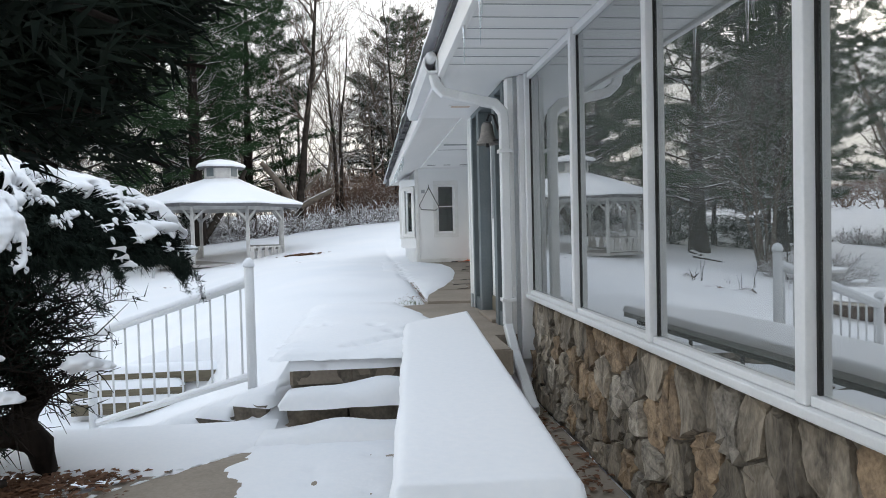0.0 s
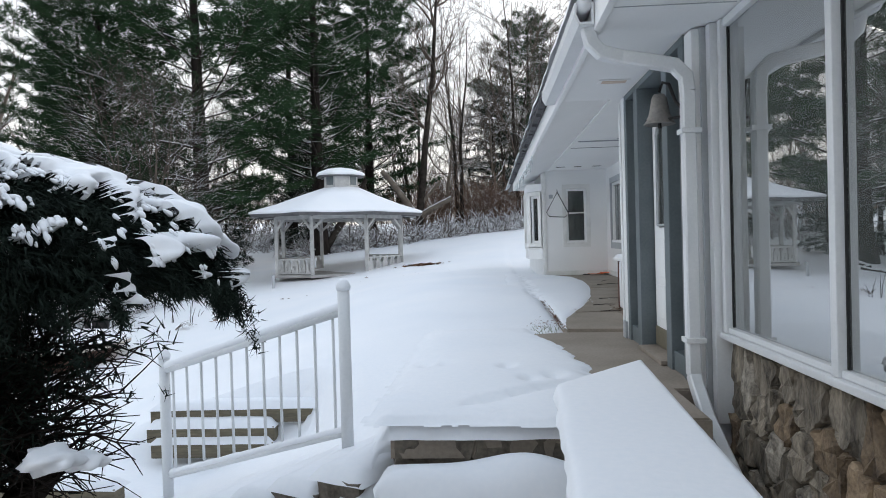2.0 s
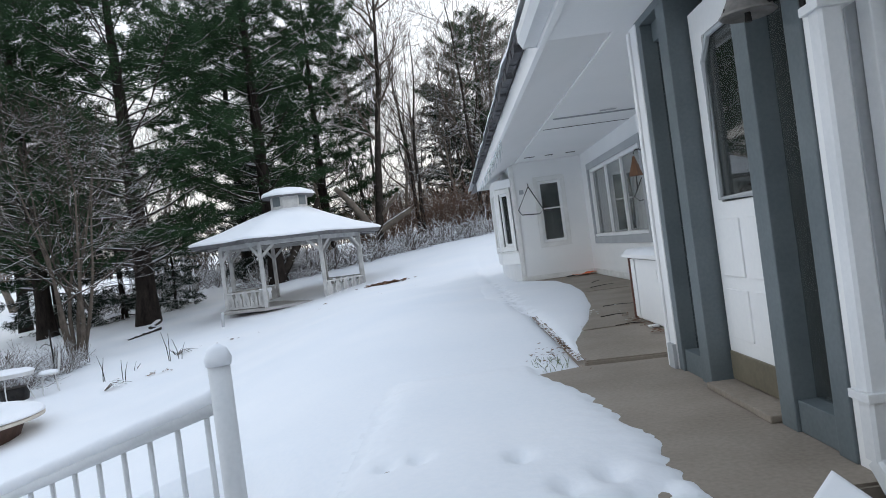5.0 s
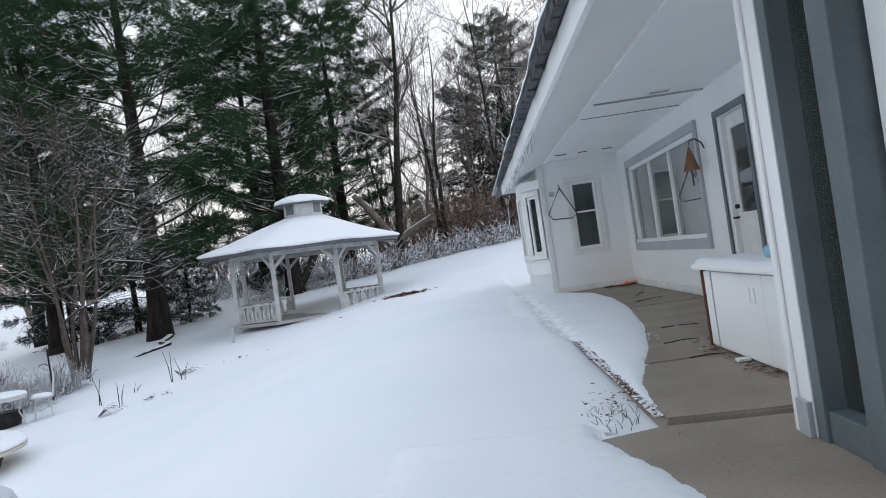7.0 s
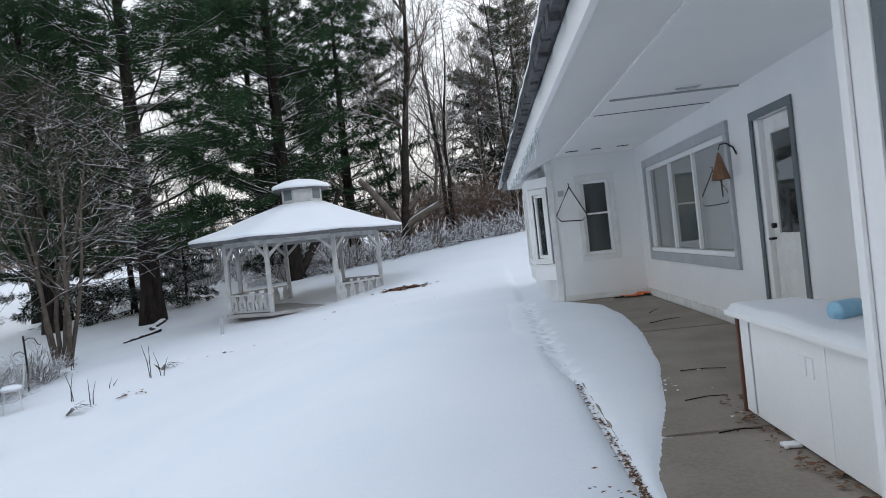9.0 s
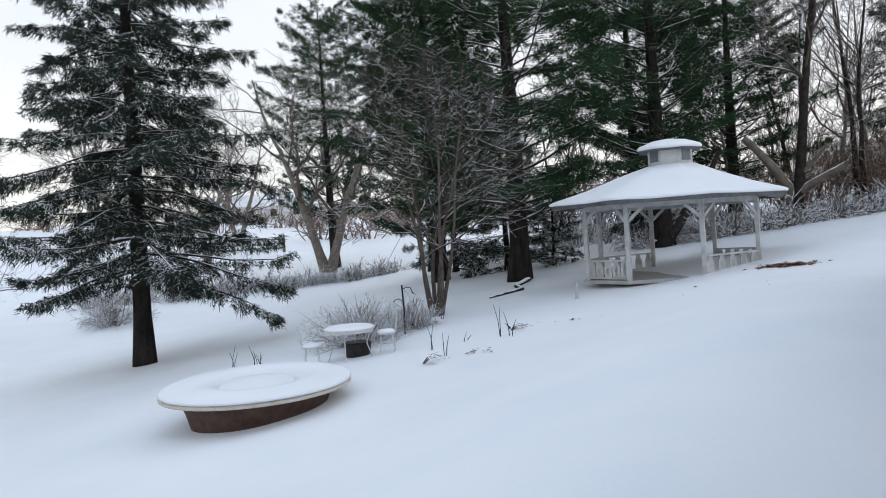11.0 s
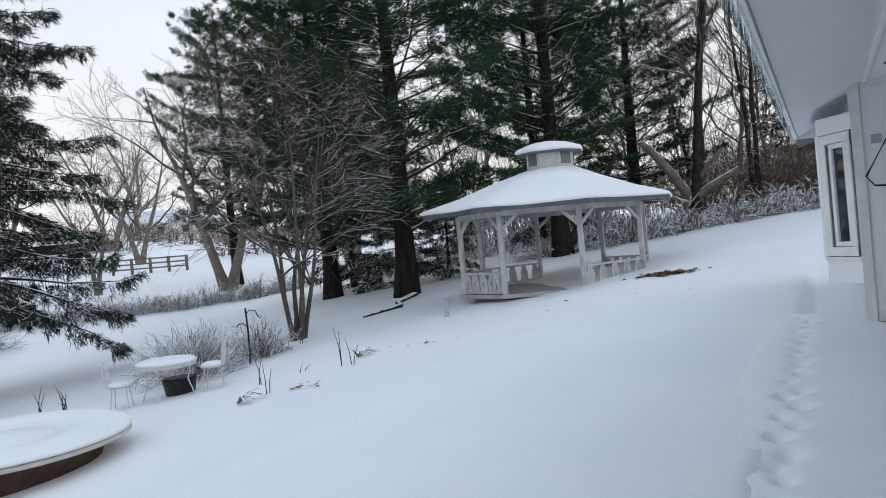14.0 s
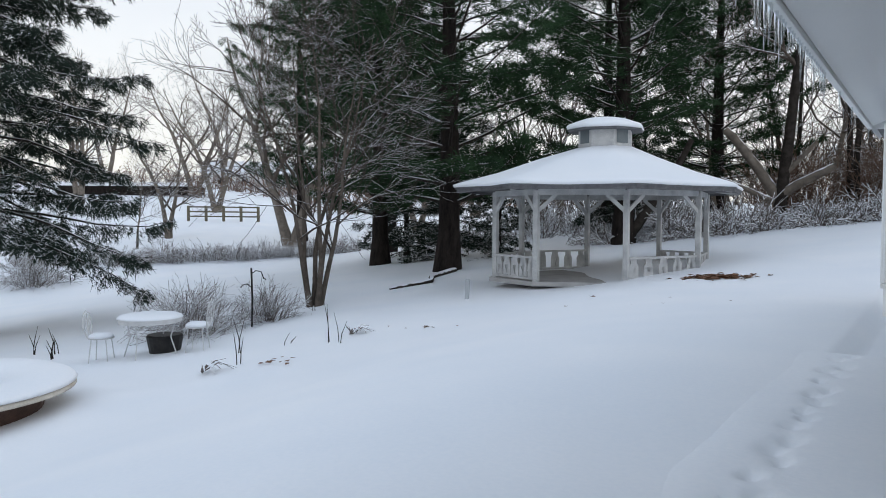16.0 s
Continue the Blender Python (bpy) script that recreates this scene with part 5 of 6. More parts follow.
for i in range(420):
    a = r.uniform(0, 6.283)
    q = r.uniform(0.05, 0.60)
    p = np.array([math.cos(a) * q * 0.95, math.sin(a) * q * 0.95, r.uniform(0.45, 1.15)])
    d = np.array([math.cos(a), math.sin(a), r.uniform(-0.25, 0.8)])
    pts = wood.path(p, d / np.linalg.norm(d), r.uniform(0.2, 0.5), 4, 0.25, 0.0)
    wood.tube(pts, np.linspace(0.009, 0.002, 5), 4)
    for _ in range(3):
        k = r.randint(1, 4)
        wood.tube(wood.path(pts[k], side_dir(r, (pts[k + 1] - pts[k]) / np.linalg.norm(pts[k + 1] - pts[k]), 0.8), r.uniform(0.1, 0.3), 2, 0.2, 0), [0.005, 0.0035, 0.002], 3)


def dome(a, f, k=1.0):
    """A point of the crown: a round the axis, f from the top (0) to below the rim."""
    lob = 1 + 0.10 * np.sin(3 * a + 0.5) * f + 0.06 * np.sin(7 * a + 2 * f)
    ph = f * math.pi / 2
    x, y = np.sin(ph) * np.cos(a) * JR[0] * lob * k, np.sin(ph) * np.sin(a) * JR[1] * lob * k
    z = np.cos(ph) * JR[2] * k
    return np.stack([x, y, z], -1) + jo


n = 9000
a, f = r.uniform(0, 6.283, n), np.sqrt(r.uniform(0.0, 1.03, n))
c = dome(a, f, r.uniform(0.78, 1.0, n))
al = np.stack([np.cos(a), np.sin(a), 0.3 - 0.9 * f], -1)
leaf.blades(c, 0.055, 0.007, 12, 0.3, al)
n = 4200
c = r.normal(0, 0.42, (n, 3)) * [0.85, 0.8, 0.45] + jo + [-0.30, -0.05, -0.20]
leaf.blades(c, 0.09, 0.010, 8, 0.2)
# hanging sprays round the rim
for k in range(120):
    ak = r.uniform(0, 6.283)
    p = dome(np.array([ak]), np.array([r.uniform(0.88, 1.04)]))[0]
    d = np.array([math.cos(ak) * 0.55, math.sin(ak) * 0.55, -0.8])
    pts = wood.path(p, d / np.linalg.norm(d), r.uniform(0.05, 0.14) if k % 6 else r.uniform(0.18, 0.34), 5, 0.12, -0.12)
    t = r.uniform(0, 4.99, 40)
    m = t.astype(int)
    leaf.blades(pts[m] + (pts[m + 1] - pts[m]) * (t - m)[:, None], 0.04, 0.006, 4, 0.8)
n = 7500
c = r.normal(0, 1, (n, 3)) * [0.40, 0.36, 0.24] + jo + [-0.48, -0.14, -0.42]
leaf.blades(c[c[:, 2] > 0.22], 0.07, 0.009, 9, 0.2)
leaf.blade_mesh("foliage", JUNIPER, jun)


def nz(x, y, z):
    return np.array([noise.noise((float(i), float(j), float(k))) for i, j, k in zip(np.ravel(x), np.ravel(y), np.ravel(z))]).reshape(np.shape(x))


# an even cap on the top, then heaps that run down the sprays
na, nf = 460, 130
A, F = np.meshgrid(np.linspace(0, 2 * np.pi, na), np.linspace(0.02, 1.02, nf), indexing="ij")
cx, sx = np.cos(A), np.sin(A)
wob = 0.25 * nz(cx * F * 4, sx * F * 4, F + 20)
cover = 0.40 + 0.10 * cx - 0.80 * F + 0.45 * nz(np.cos(A + wob) * 6, np.sin(A + wob) * 6, F * 1.6) + 0.50 * nz(np.cos(A + wob) * 17, np.sin(A + wob) * 17, F * 3.0) + 0.32 * nz(cx * F * 11, sx * F * 11, F + 5)
lump = 0.025 + 0.075 * np.abs(nz(cx * F * 5, sx * F * 5, F * 2 + 9)) + 0.03 * nz(cx * F * 13, sx * F * 13, F * 4) + 0.012 * nz(cx * F * 30, sx * F * 30, F * 9)
push = np.clip(cover / 0.14, 0, 1) ** 0.5
P = dome(A, F, 1.0)
nrm = P - jo
nrm /= np.linalg.norm(nrm, axis=-1, keepdims=True)
P = P + nrm * ((lump + 0.02) * push - 0.05 * (1 - push))[..., None]
keep = (cover > -0.02)
i, j = np.meshgrid(np.arange(na - 1), np.arange(nf - 1), indexing="ij")
q = np.stack([i * nf + j, i * nf + j + 1, (i + 1) * nf + j + 1, (i + 1) * nf + j], -1).reshape(-1, 4)
q = q[keep.ravel()[q].all(1)]
raw_mesh("snow_cover", P.reshape(-1, 3), q, SNOW_CAP, jun)["label"] = "thick snow drooping in fingers"
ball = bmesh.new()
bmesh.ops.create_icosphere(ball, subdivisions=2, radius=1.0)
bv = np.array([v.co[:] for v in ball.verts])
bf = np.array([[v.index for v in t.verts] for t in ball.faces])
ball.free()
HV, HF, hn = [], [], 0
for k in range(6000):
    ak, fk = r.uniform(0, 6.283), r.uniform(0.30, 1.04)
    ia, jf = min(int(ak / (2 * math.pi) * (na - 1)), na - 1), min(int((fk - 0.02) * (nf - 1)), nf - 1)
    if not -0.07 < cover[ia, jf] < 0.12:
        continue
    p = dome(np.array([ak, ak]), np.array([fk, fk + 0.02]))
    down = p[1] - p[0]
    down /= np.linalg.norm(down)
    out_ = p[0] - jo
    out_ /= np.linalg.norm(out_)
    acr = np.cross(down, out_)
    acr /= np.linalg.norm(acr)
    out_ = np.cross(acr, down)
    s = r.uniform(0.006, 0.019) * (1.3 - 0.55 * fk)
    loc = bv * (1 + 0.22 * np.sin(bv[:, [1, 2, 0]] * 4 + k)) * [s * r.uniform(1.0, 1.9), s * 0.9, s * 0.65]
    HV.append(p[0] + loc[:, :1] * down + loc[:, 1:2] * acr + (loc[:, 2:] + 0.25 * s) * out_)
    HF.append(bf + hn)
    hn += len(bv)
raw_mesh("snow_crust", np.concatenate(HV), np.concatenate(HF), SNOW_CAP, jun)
for (dx, dy, dz, s) in ((0.55, -0.86, 0.98, 0.085), (0.64, -0.84, 0.95, 0.06), (0.95, -0.55, 0.86, 0.085), (1.02, -0.47, 0.83, 0.06), (0.70, -0.75, 0.74, 0.06), (0.2, -0.95, 0.82, 0.07), (0.29, -0.93, 0.80, 0.05)):
    bm = bmesh.new()
    bmesh.ops.create_icosphere(bm, subdivisions=3, radius=s)
    for v in bm.verts:
        v.co = v.co * (1 + 0.6 * noise.noise(v.co * 22 + Vector((dx * 9, 0, 0))))
        v.co.z *= 0.5
        v.co += Vector((dx, dy, dz))
    part("snow_patch", bm, SNOW_CAP, jun, "", True)

wood.wood_mesh("twig_mass", BARK, jun)

# ---- yew at the court's corner ----
yew = thing("yew_tree", -0.62, 1.47, -0.55, 0, "dense black-green yew overhanging the court", "tree")
w, leaf = Wood(111), Wood(112)
w.tube(w.path((0, 0, 0), (0.05, 0.05, 1), 3.4, 6, 0.05, 0.02), np.linspace(0.13, 0.04, 7), 9)
w.wood_mesh("trunk", BARK, yew)
tw = Wood(113)
r = tw.r
cs, al = [], []
for i in range(190):
    z = 1.70 + r.uniform(0, 0.75)
    a = r.uniform(-0.9, 1.0) if i % 3 else r.uniform(0, 6.28)
    reach = r.uniform(0.32, 0.56) * (1.0 if z > 1.75 else 0.75)
    d = np.array([math.cos(a), math.sin(a) * 0.55 + 0.18, r.uniform(-0.15, 0.25)])
    pts = tw.path((0.03, 0.03, z), d / np.linalg.norm(d), reach, 6, 0.10, -0.03)
    pts[:, 0] = np.minimum(pts[:, 0], 0.47)
    tw.tube(pts, np.linspace(0.012, 0.003, 7), 4)
    for k in range(60):
        t = r.uniform(0.1, 1) * 6
        m = min(int(t), 5)
        cs.append(pts[m] + (pts[m + 1] - pts[m]) * (t - m) + r.normal(0, 0.035, 3))
        al.append(pts[m + 1] - pts[m])
cs, al = np.array(cs), np.array(al)
above = (cs[:, 2] > 1.64 - 0.10 * cs[:, 0]) & (cs[:, 0] - 0.12 * (cs[:, 2] - 1.7) < 0.44)
cs, al = cs[above], al[above]
al /= np.linalg.norm(al, axis=1, keepdims=True) + 1e-9
tw.wood_mesh("bough", BARK, yew)
leaf.blades(cs, 0.045, 0.007, 9, 0.1, al)
leaf.blade_mesh("foliage", JUNIPER, yew)


def litter(name, seed, spots, label, material, size=0.04, z=None, kind="stuff", category="leaves"):
    """Flat curled scraps lying about; spots: (x, y, spread x, spread y, count)."""
    r = np.random.RandomState(seed)
    V, F = [], []
    for x, y, sx, sy, n in spots:
        for _ in range(n):
            px, py = x + r.normal(0, sx), y + r.normal(0, sy)
            pz = (lie1(px, py) + 0.012 if z is None else z) + r.uniform(0, 0.012)
            a, s = r.uniform(0, 6.283), size * r.uniform(0.5, 1.4)
            u, v = np.array([math.cos(a), math.sin(a)]) * s, np.array([-math.sin(a), math.cos(a)]) * s * r.uniform(0.3, 0.8)
            k = len(V)
            V += [(px - u[0], py - u[1], pz), (px + v[0], py + v[1], pz + s * 0.3), (px + u[0], py + u[1], pz + 0.004), (px - v[0], py - v[1], pz + s * r.uniform(0, 0.4))]
            F.append((k, k + 1, k + 2, k + 3))
    return tagged(raw_mesh(name, V, F, material, None, False), label, category, kind=kind)


litter("leaf_litter", 1, [(-1.98, 4.86, 0.20, 0.11, 900), (-2.35, 4.85, 0.25, 0.2, 500), (-1.62, 5.0, 0.12, 0.05, 140), (-1.5, 4.4, 0.4, 0.3, 30)], "brown leaf mulch below the juniper", LEAF, 0.03, -0.487)
litter("leaf_litter", 2, [(-2.5, 28.1, 0.30, 0.22, 300)], "brown leaves bared beside the gazebo", LEAF, 0.09)
litter("leaf_litter", 3, [(1.58, 11.1, 0.05, 0.20, 40), (1.58, 10.2, 0.04, 0.45, 70), (1.7, 11.6, 0.06, 0.1, 14)], "dead leaves gathered along the bar's foot", LEAF, 0.022, 0.038)
litter("leaf_litter", 4, [(0.742, 10.3, 0.014, 0.5, 190), (0.738, 11.9, 0.011, 0.9, 150), (0.62, 9.9, 0.10, 0.25, 60)], "dead leaves and grit along the slab's edge", LEAF, 0.015, 0.020)
litter("leaf_litter", 5, [(1.15, 5.6, 0.12, 0.4, 120), (1.28, 4.6, 0.07, 0.8, 90)], "wet leaves at the foot of the stone wall", LEAF, 0.03, -0.495)
litter("litter_scraps", 6, [(1.5, 11.8, 0.25, 0.8, 16), (1.35, 12.3, 0.1, 0.4, 8)], "pale scraps lying on the patio", WHITE_WORN, 0.022, 0.038, category="litter")
for x, y, l, a in ((1.5, 11.7, 0.30, 10), (1.75, 12.6, 0.35, -8), (1.45, 10.9, 0.25, 4), (2.2, 15.6, 0.5, 30), (2.3, 16.6, 0.4, 60)):
    p = Vector((x, y, 0.046))
    d = Vector((math.cos(radians(a)), math.sin(radians(a)), 0)) * l / 2
    single("fallen_twig", tube([p - d, p + d * 0.1 + Vector((0, 0.02, 0.004)), p + d], [0.005, 0.004, 0.003], 5), BARK, "thin dark twig lying on the concrete", "twig", "fallen twigs")
single("fallen_twig", tube([(-0.50, 8.83, 0.0), (-0.42, 8.85, 0.012), (-0.33, 8.84, 0.002)], [0.008, 0.007, 0.004], 5), BARK, "short dark twig on the snow", "twig", "fallen twigs")
bm = bmesh.new()
for k in range(40):
    rx, ry = random.Random(k).gauss(0.60, 0.09), random.Random(k + 99).gauss(9.85, 0.18)
    dx, dy = random.Random(k + 7).gauss(0, 0.04), random.Random(k + 8).gauss(0, 0.04)
    tube([(rx, ry, -0.09), (rx + dx * 0.5, ry + dy * 0.5, -0.03), (rx + dx, ry + dy, 0.0)], [0.003, 0.0025, 0.001], 3, bm, False)
single("grass_tuft", bm, surface("winter_grass", (0.10, 0.13, 0.06), (0.22, 0.25, 0.14), 0.8, 5, 30, 0.0), "frosted grass poking through thin snow", "grass", kind="stuff")
bm = box(1.55, 1.64, 10.55, 10.62, 0.036, 0.055, 0.004)
single("outlet_cover", bm, WHITE, "loose white plastic cover plate on the patio", "cover plate")

# ---- fixtures of the house ----
gut = thing("rain_gutter", 0, 0, 0, 0, "white metal rain gutter with a bent downpipe", "gutter")
g0 = [(EX - 0.15, 2.375), (EX - 0.155, 2.30), (EX - 0.125, 2.245), (EX - 0.035, 2.245), (EX - 0.035, 2.375), (EX - 0.05, 2.375), (EX - 0.05, 2.26), (EX - 0.12, 2.26), (EX - 0.14, 2.305), (EX - 0.135, 2.375)]
part("trough", prism(g0, 6.55, 9.12), ALU, gut)
part("end_cap", prism([(EX - 0.155, 2.378), (EX - 0.155, 2.295), (EX - 0.125, 2.24), (EX - 0.03, 2.24), (EX - 0.03, 2.378)], 9.121, 9.135), ALU, gut)
part("snow_strip", tube([(EX - 0.09, 6.56 + 0.1 * i, 2.372 + 0.012 * noise.noise((i * 0.6, 0, 3))) for i in range(26)], 0.05, 8), SNOW_CAP, gut, "snow in the gutter", True)


def square_pipe(points, w, bm=None):
    pts = [Vector(p) for p in points]
    bm = bm or bmesh.new()
    rings = []
    for i, p in enumerate(pts):
        d = pts[min(i + 1, len(pts) - 1)] - pts[max(i - 1, 0)]
        u, v = frame_of(d)
        rings.append([bm.verts.new(p + w * (math.cos(t) * u + math.sin(t) * v)) for t in [math.pi / 4 + k * math.pi / 2 + e for k in range(4) for e in (-0.15, 0.15)]])
    for a_, b_ in zip(rings, rings[1:]):
        for k in range(8):
            bm.faces.new((a_[k], b_[k], b_[(k + 1) % 8], a_[(k + 1) % 8]))
    bmesh.ops.recalc_face_normals(bm, faces=bm.faces)
    return bm


part("elbow", square_pipe([(0.64, 6.66, 2.25), (0.66, 6.66, 2.16), (0.72, 6.67, 2.10), (0.85, 6.69, 2.07), (1.02, 6.66, 2.03), (1.16, 6.66, 2.00), (1.225, 6.66, 1.93), (1.235, 6.66, 1.84)], 0.052), ALU, gut)
part("downpipe", square_pipe([(1.235, 6.66, 1.838), (1.235, 6.66, 1.0), (1.235, 6.66, 0.10)], 0.050), ALU, gut)
part("outlet", square_pipe([(1.235, 6.66, 0.098), (1.238, 6.60, 0.03), (1.245, 6.42, -0.12), (1.235, 5.72, -0.42)], 0.048), ALU, gut)
part("strap", box(1.18, 1.30, 6.60, 6.72, 1.58, 1.61, 0.002), ALU, gut)
part("strap", box(1.18, 1.30, 6.60, 6.72, 0.30, 0.33, 0.002), ALU, gut)

bell = thing("wall_bell", 1.15, 7.02, 1.70, 0, "weathered cast bell on an iron wall bracket", "bell")
part("bell_body", lathe([(0.012, 0.20), (0.035, 0.195), (0.05, 0.17), (0.058, 0.12), (0.070, 0.06), (0.095, 0.01), (0.105, 0.0), (0.098, -0.005), (0.085, 0.005)], 24), BRONZE, bell, "dull grey bell", True)
part("clapper", tube([(0, 0, 0.08), (0, 0, -0.03)], [0.006, 0.014], 8), IRON, bell)
part("bracket", tube([(0.0, 0.0, 0.21), (0.02, -0.02, 0.27), (0.05, -0.06, 0.25), (0.08, -0.11, 0.12), (0.115, -0.16, 0.06)], 0.011, 8), IRON, bell)
part("bracket", tube([(-0.09, 0.0, 0.02), (0.02, -0.05, 0.02), (0.115, -0.16, 0.02)], 0.009, 8), IRON, bell)
part("wall_plate", box(0.105, 0.134, -0.20, -0.17, -0.05, 0.16, 0.004), IRON, bell)

tri = thing("dinner_triangle", 1.62, 19.0, 2.03, 0, "black iron dinner triangle hung on the white wall", "dinner bell")
part("hook", tube([(0, 0.045, 0.03), (0, -0.03, 0.02), (0, -0.04, -0.02), (0.0, -0.03, -0.04)], 0.010, 6), IRON, tri)
part("triangle", tube([(0, -0.03, -0.03), (-0.26, -0.03, -0.50), (-0.19, -0.03, -0.60), (0.17, -0.03, -0.62), (0.26, -0.03, -0.54), (0.0, -0.03, -0.03)], 0.011, 6), IRON, tri)
single("wall_outlet", box(1.43, 1.52, 19.02, 19.048, 1.86, 1.95, 0.004), GREY_PALE, "small grey outlet box on the wall", "outlet box")
# amber pyramid added in place of a dim reflection in the window
ch = thing("bird_feeder", 2.60, 14.25, 1.62, 0, "amber shape imitating a window reflection, below a curved iron hook", "feeder")
part("hook", tube([(0.175, -0.02, 0.24), (0.15, 0.0, 0.32), (0.08, 0.0, 0.37), (0.02, 0.0, 0.36), (0.0, 0.0, 0.31)], 0.009, 6), IRON, ch)
bm = bmesh.new()
bmesh.ops.create_cone(bm, cap_ends=True, segments=4, radius1=0.10, radius2=0.012, depth=0.28, matrix=Matrix.Translation((0, 0, 0.14)))
part("roof", bm, AMBER, ch, "amber pyramid imitating a reflection")
part("pendant", tube([(0, 0, 0.0), (0, 0, -0.18)], 0.008, 6), IRON, ch)

mat = thing("orange_bag", 2.56, 18.80, 0.05, 12, "crumpled orange plastic lying by the wall", "bag")
bm = bmesh.new()
bmesh.ops.create_grid(bm, x_segments=14, y_segments=8, size=0.5)
for v in bm.verts:
    v.co = Vector((v.co.x * 0.55, v.co.y * 0.30, 0.012 + 0.035 * abs(noise.noise(v.co * 5)) + 0.02 * (v.co.x > 0)))
part("sheet", bm, ORANGE, mat)
part("grip", tube([(-0.26, 0, 0.015), (-0.36, -0.03, 0.012), (-0.42, 0.02, 0.01)], 0.012, 6), IRON, mat)

for x0, x1 in ((1.54, 1.74), (1.95, 2.10), (2.36, 2.54)):
    single("ceiling_slot", box(x0, x1, 18.2, 18.27, 2.512, 2.519, 0.002), DARK, "narrow dark vent slot in the patio ceiling", "vent", "ceiling slots")
single("ceiling_batten", box(1.50, 2.76, 13.93, 13.955, 2.500, 2.519, 0.003), GREY_PALE, "grey conduit batten across the patio ceiling", "batten")
single("ceiling_joint", box(1.48, 2.76, 14.84, 14.852, 2.513, 2.519, 0.001), DARK, "dark joint between ceiling boards", "joint")
v = thing("ceiling_vent", 2.2, 13.72, 2.519, 0, "small louvred vent in the patio ceiling", "vent")
part("frame", box(-0.13, 0.13, -0.06, 0.06, -0.008, 0.0, 0.003), WHITE, v)
for k in range(4):
    part("slat", box(-0.11, 0.11, -0.045 + k * 0.024, -0.033 + k * 0.024, -0.014, -0.009, 0.001), GREY_PALE, v)
single("trim_ceiling_crease", box(1.400, 1.435, 9.1, 19.0, 2.488, 2.512, 0.004), WHITE, "white bead along the ceiling's fold", "trim", kind="structure")
lt = thing("soffit_light", 1.07, 8.22, 2.254, 0, "flush rectangular soffit light with an amber lens", "light")
part("frame", box(-0.13, 0.13, -0.07, 0.07, -0.008, 0.0, 0.002), WHITE, lt)
part("lens", box(-0.10, 0.10, -0.045, 0.045, -0.012, -0.0085, 0.002), surface("amber_lens", (0.55, 0.42, 0.33), (0.65, 0.52, 0.42), 0.4, 5, 40, 0.1), lt, "faded amber lens")
for k in range(34):
    single("soffit_groove", box(EX + 0.03, 1.40, -2.0 + k * 0.25, -1.992 + k * 0.25, 2.2405, 2.2445), GREY_PALE, "thin joint line in the vinyl soffit", "joint", "soffit joints", "structure")

# icicles along the eave
rnd = random.Random(31)
row = [(y, 2.222) for y in (2.6, 3.3, 3.35, 3.9, 4.4, 4.46, 5.1)] + [(13.2 + 0.085 * k + rnd.uniform(-0.03, 0.03), 2.222) for k in range(56)] + [(21.3, 2.222), (19.6, 2.222), (18.7, 2.222)]
for y, z in row:
    l = rnd.uniform(0.06, 0.24) if y > 6 else rnd.uniform(0.15, 0.3)
    x = EX - 0.012
    single("icicle", tube([(x, y, z), (x, y + 0.004, z - l * 0.5), (x - 0.003, y, z - l)], [0.011, 0.007, 0.0015], 6), ICE, "clear icicle hanging from the eave", "icicle", "icicles", smooth=True)

# things inside the window and on the bar
tb2 = thing("tool_box", 1.86, 3.08, 0.30, 0, "orange plastic tool box on the inner ledge", "box")
part("body", box(-0.10, 0.10, -0.13, 0.13, 0.0, 0.10, 0.012), ORANGE, tb2)
part("lid", box(-0.105, 0.105, -0.135, 0.135, 0.102, 0.13, 0.012), IRON, tb2, "dark lid")
single("inner_ledge", box(1.722, 2.05, -3.0, 6.5, 0.22, 0.298, 0.006), WHITE_WORN, "pale ledge inside the windows", "ledge")
jug = thing("water_jug", 1.86, 10.38, 0.70, 25, "pale blue plastic bottle lying on the bar", "bottle")
bm = lathe([(0.012, 0.11), (0.016, 0.09), (0.045, 0.06), (0.05, 0.0), (0.05, -0.09), (0.042, -0.105)], 16)
bmesh.ops.rotate(bm, verts=bm.verts, matrix=Matrix.Rotation(radians(90), 3, "Y"))
bmesh.ops.translate(bm, verts=bm.verts, vec=(0, 0, 0.052))
part("bottle", bm, BLUE, jug, "", True)
single("tray", box(1.72, 1.98, 10.05, 10.25, 0.692, 0.702, 0.003), GREY_PALE, "thin grey tray on the bar", "tray")

# ---- garden things on the lawn ----
WIRE = surface("white_iron", (0.50, 0.50, 0.50), (0.66, 0.66, 0.66), 0.5, 8, 50, 0.2)
tx, ty = -10.35, 19.85
gt = thing("garden_table", tx, ty, lie1(tx, ty), 0, "round white iron garden table heaped with snow", "table")
part("tabletop", lathe([(0.54, 0.71), (0.56, 0.70), (0.56, 0.68), (0.53, 0.675)], 32), WIRE, gt)
part("skirt", lathe([(0.535, 0.675), (0.54, 0.62), (0.52, 0.62)], 32), WIRE, gt, "pierced white skirt")
part("snow_cover", lathe([(0.05, 0.78), (0.34, 0.775), (0.49, 0.76), (0.555, 0.73), (0.565, 0.705)], 32), SNOW_CAP, gt, "snow on the table", True)
for k in range(4):
    a = 0.5 + k * math.pi / 2
    part("leg", tube([(0.48 * math.cos(a), 0.48 * math.sin(a), 0.67), (0.36 * math.cos(a), 0.42 * math.sin(a), 0.35), (0.52 * math.cos(a), 0.52 * math.sin(a), -0.03)], 0.013, 6), WIRE, gt)
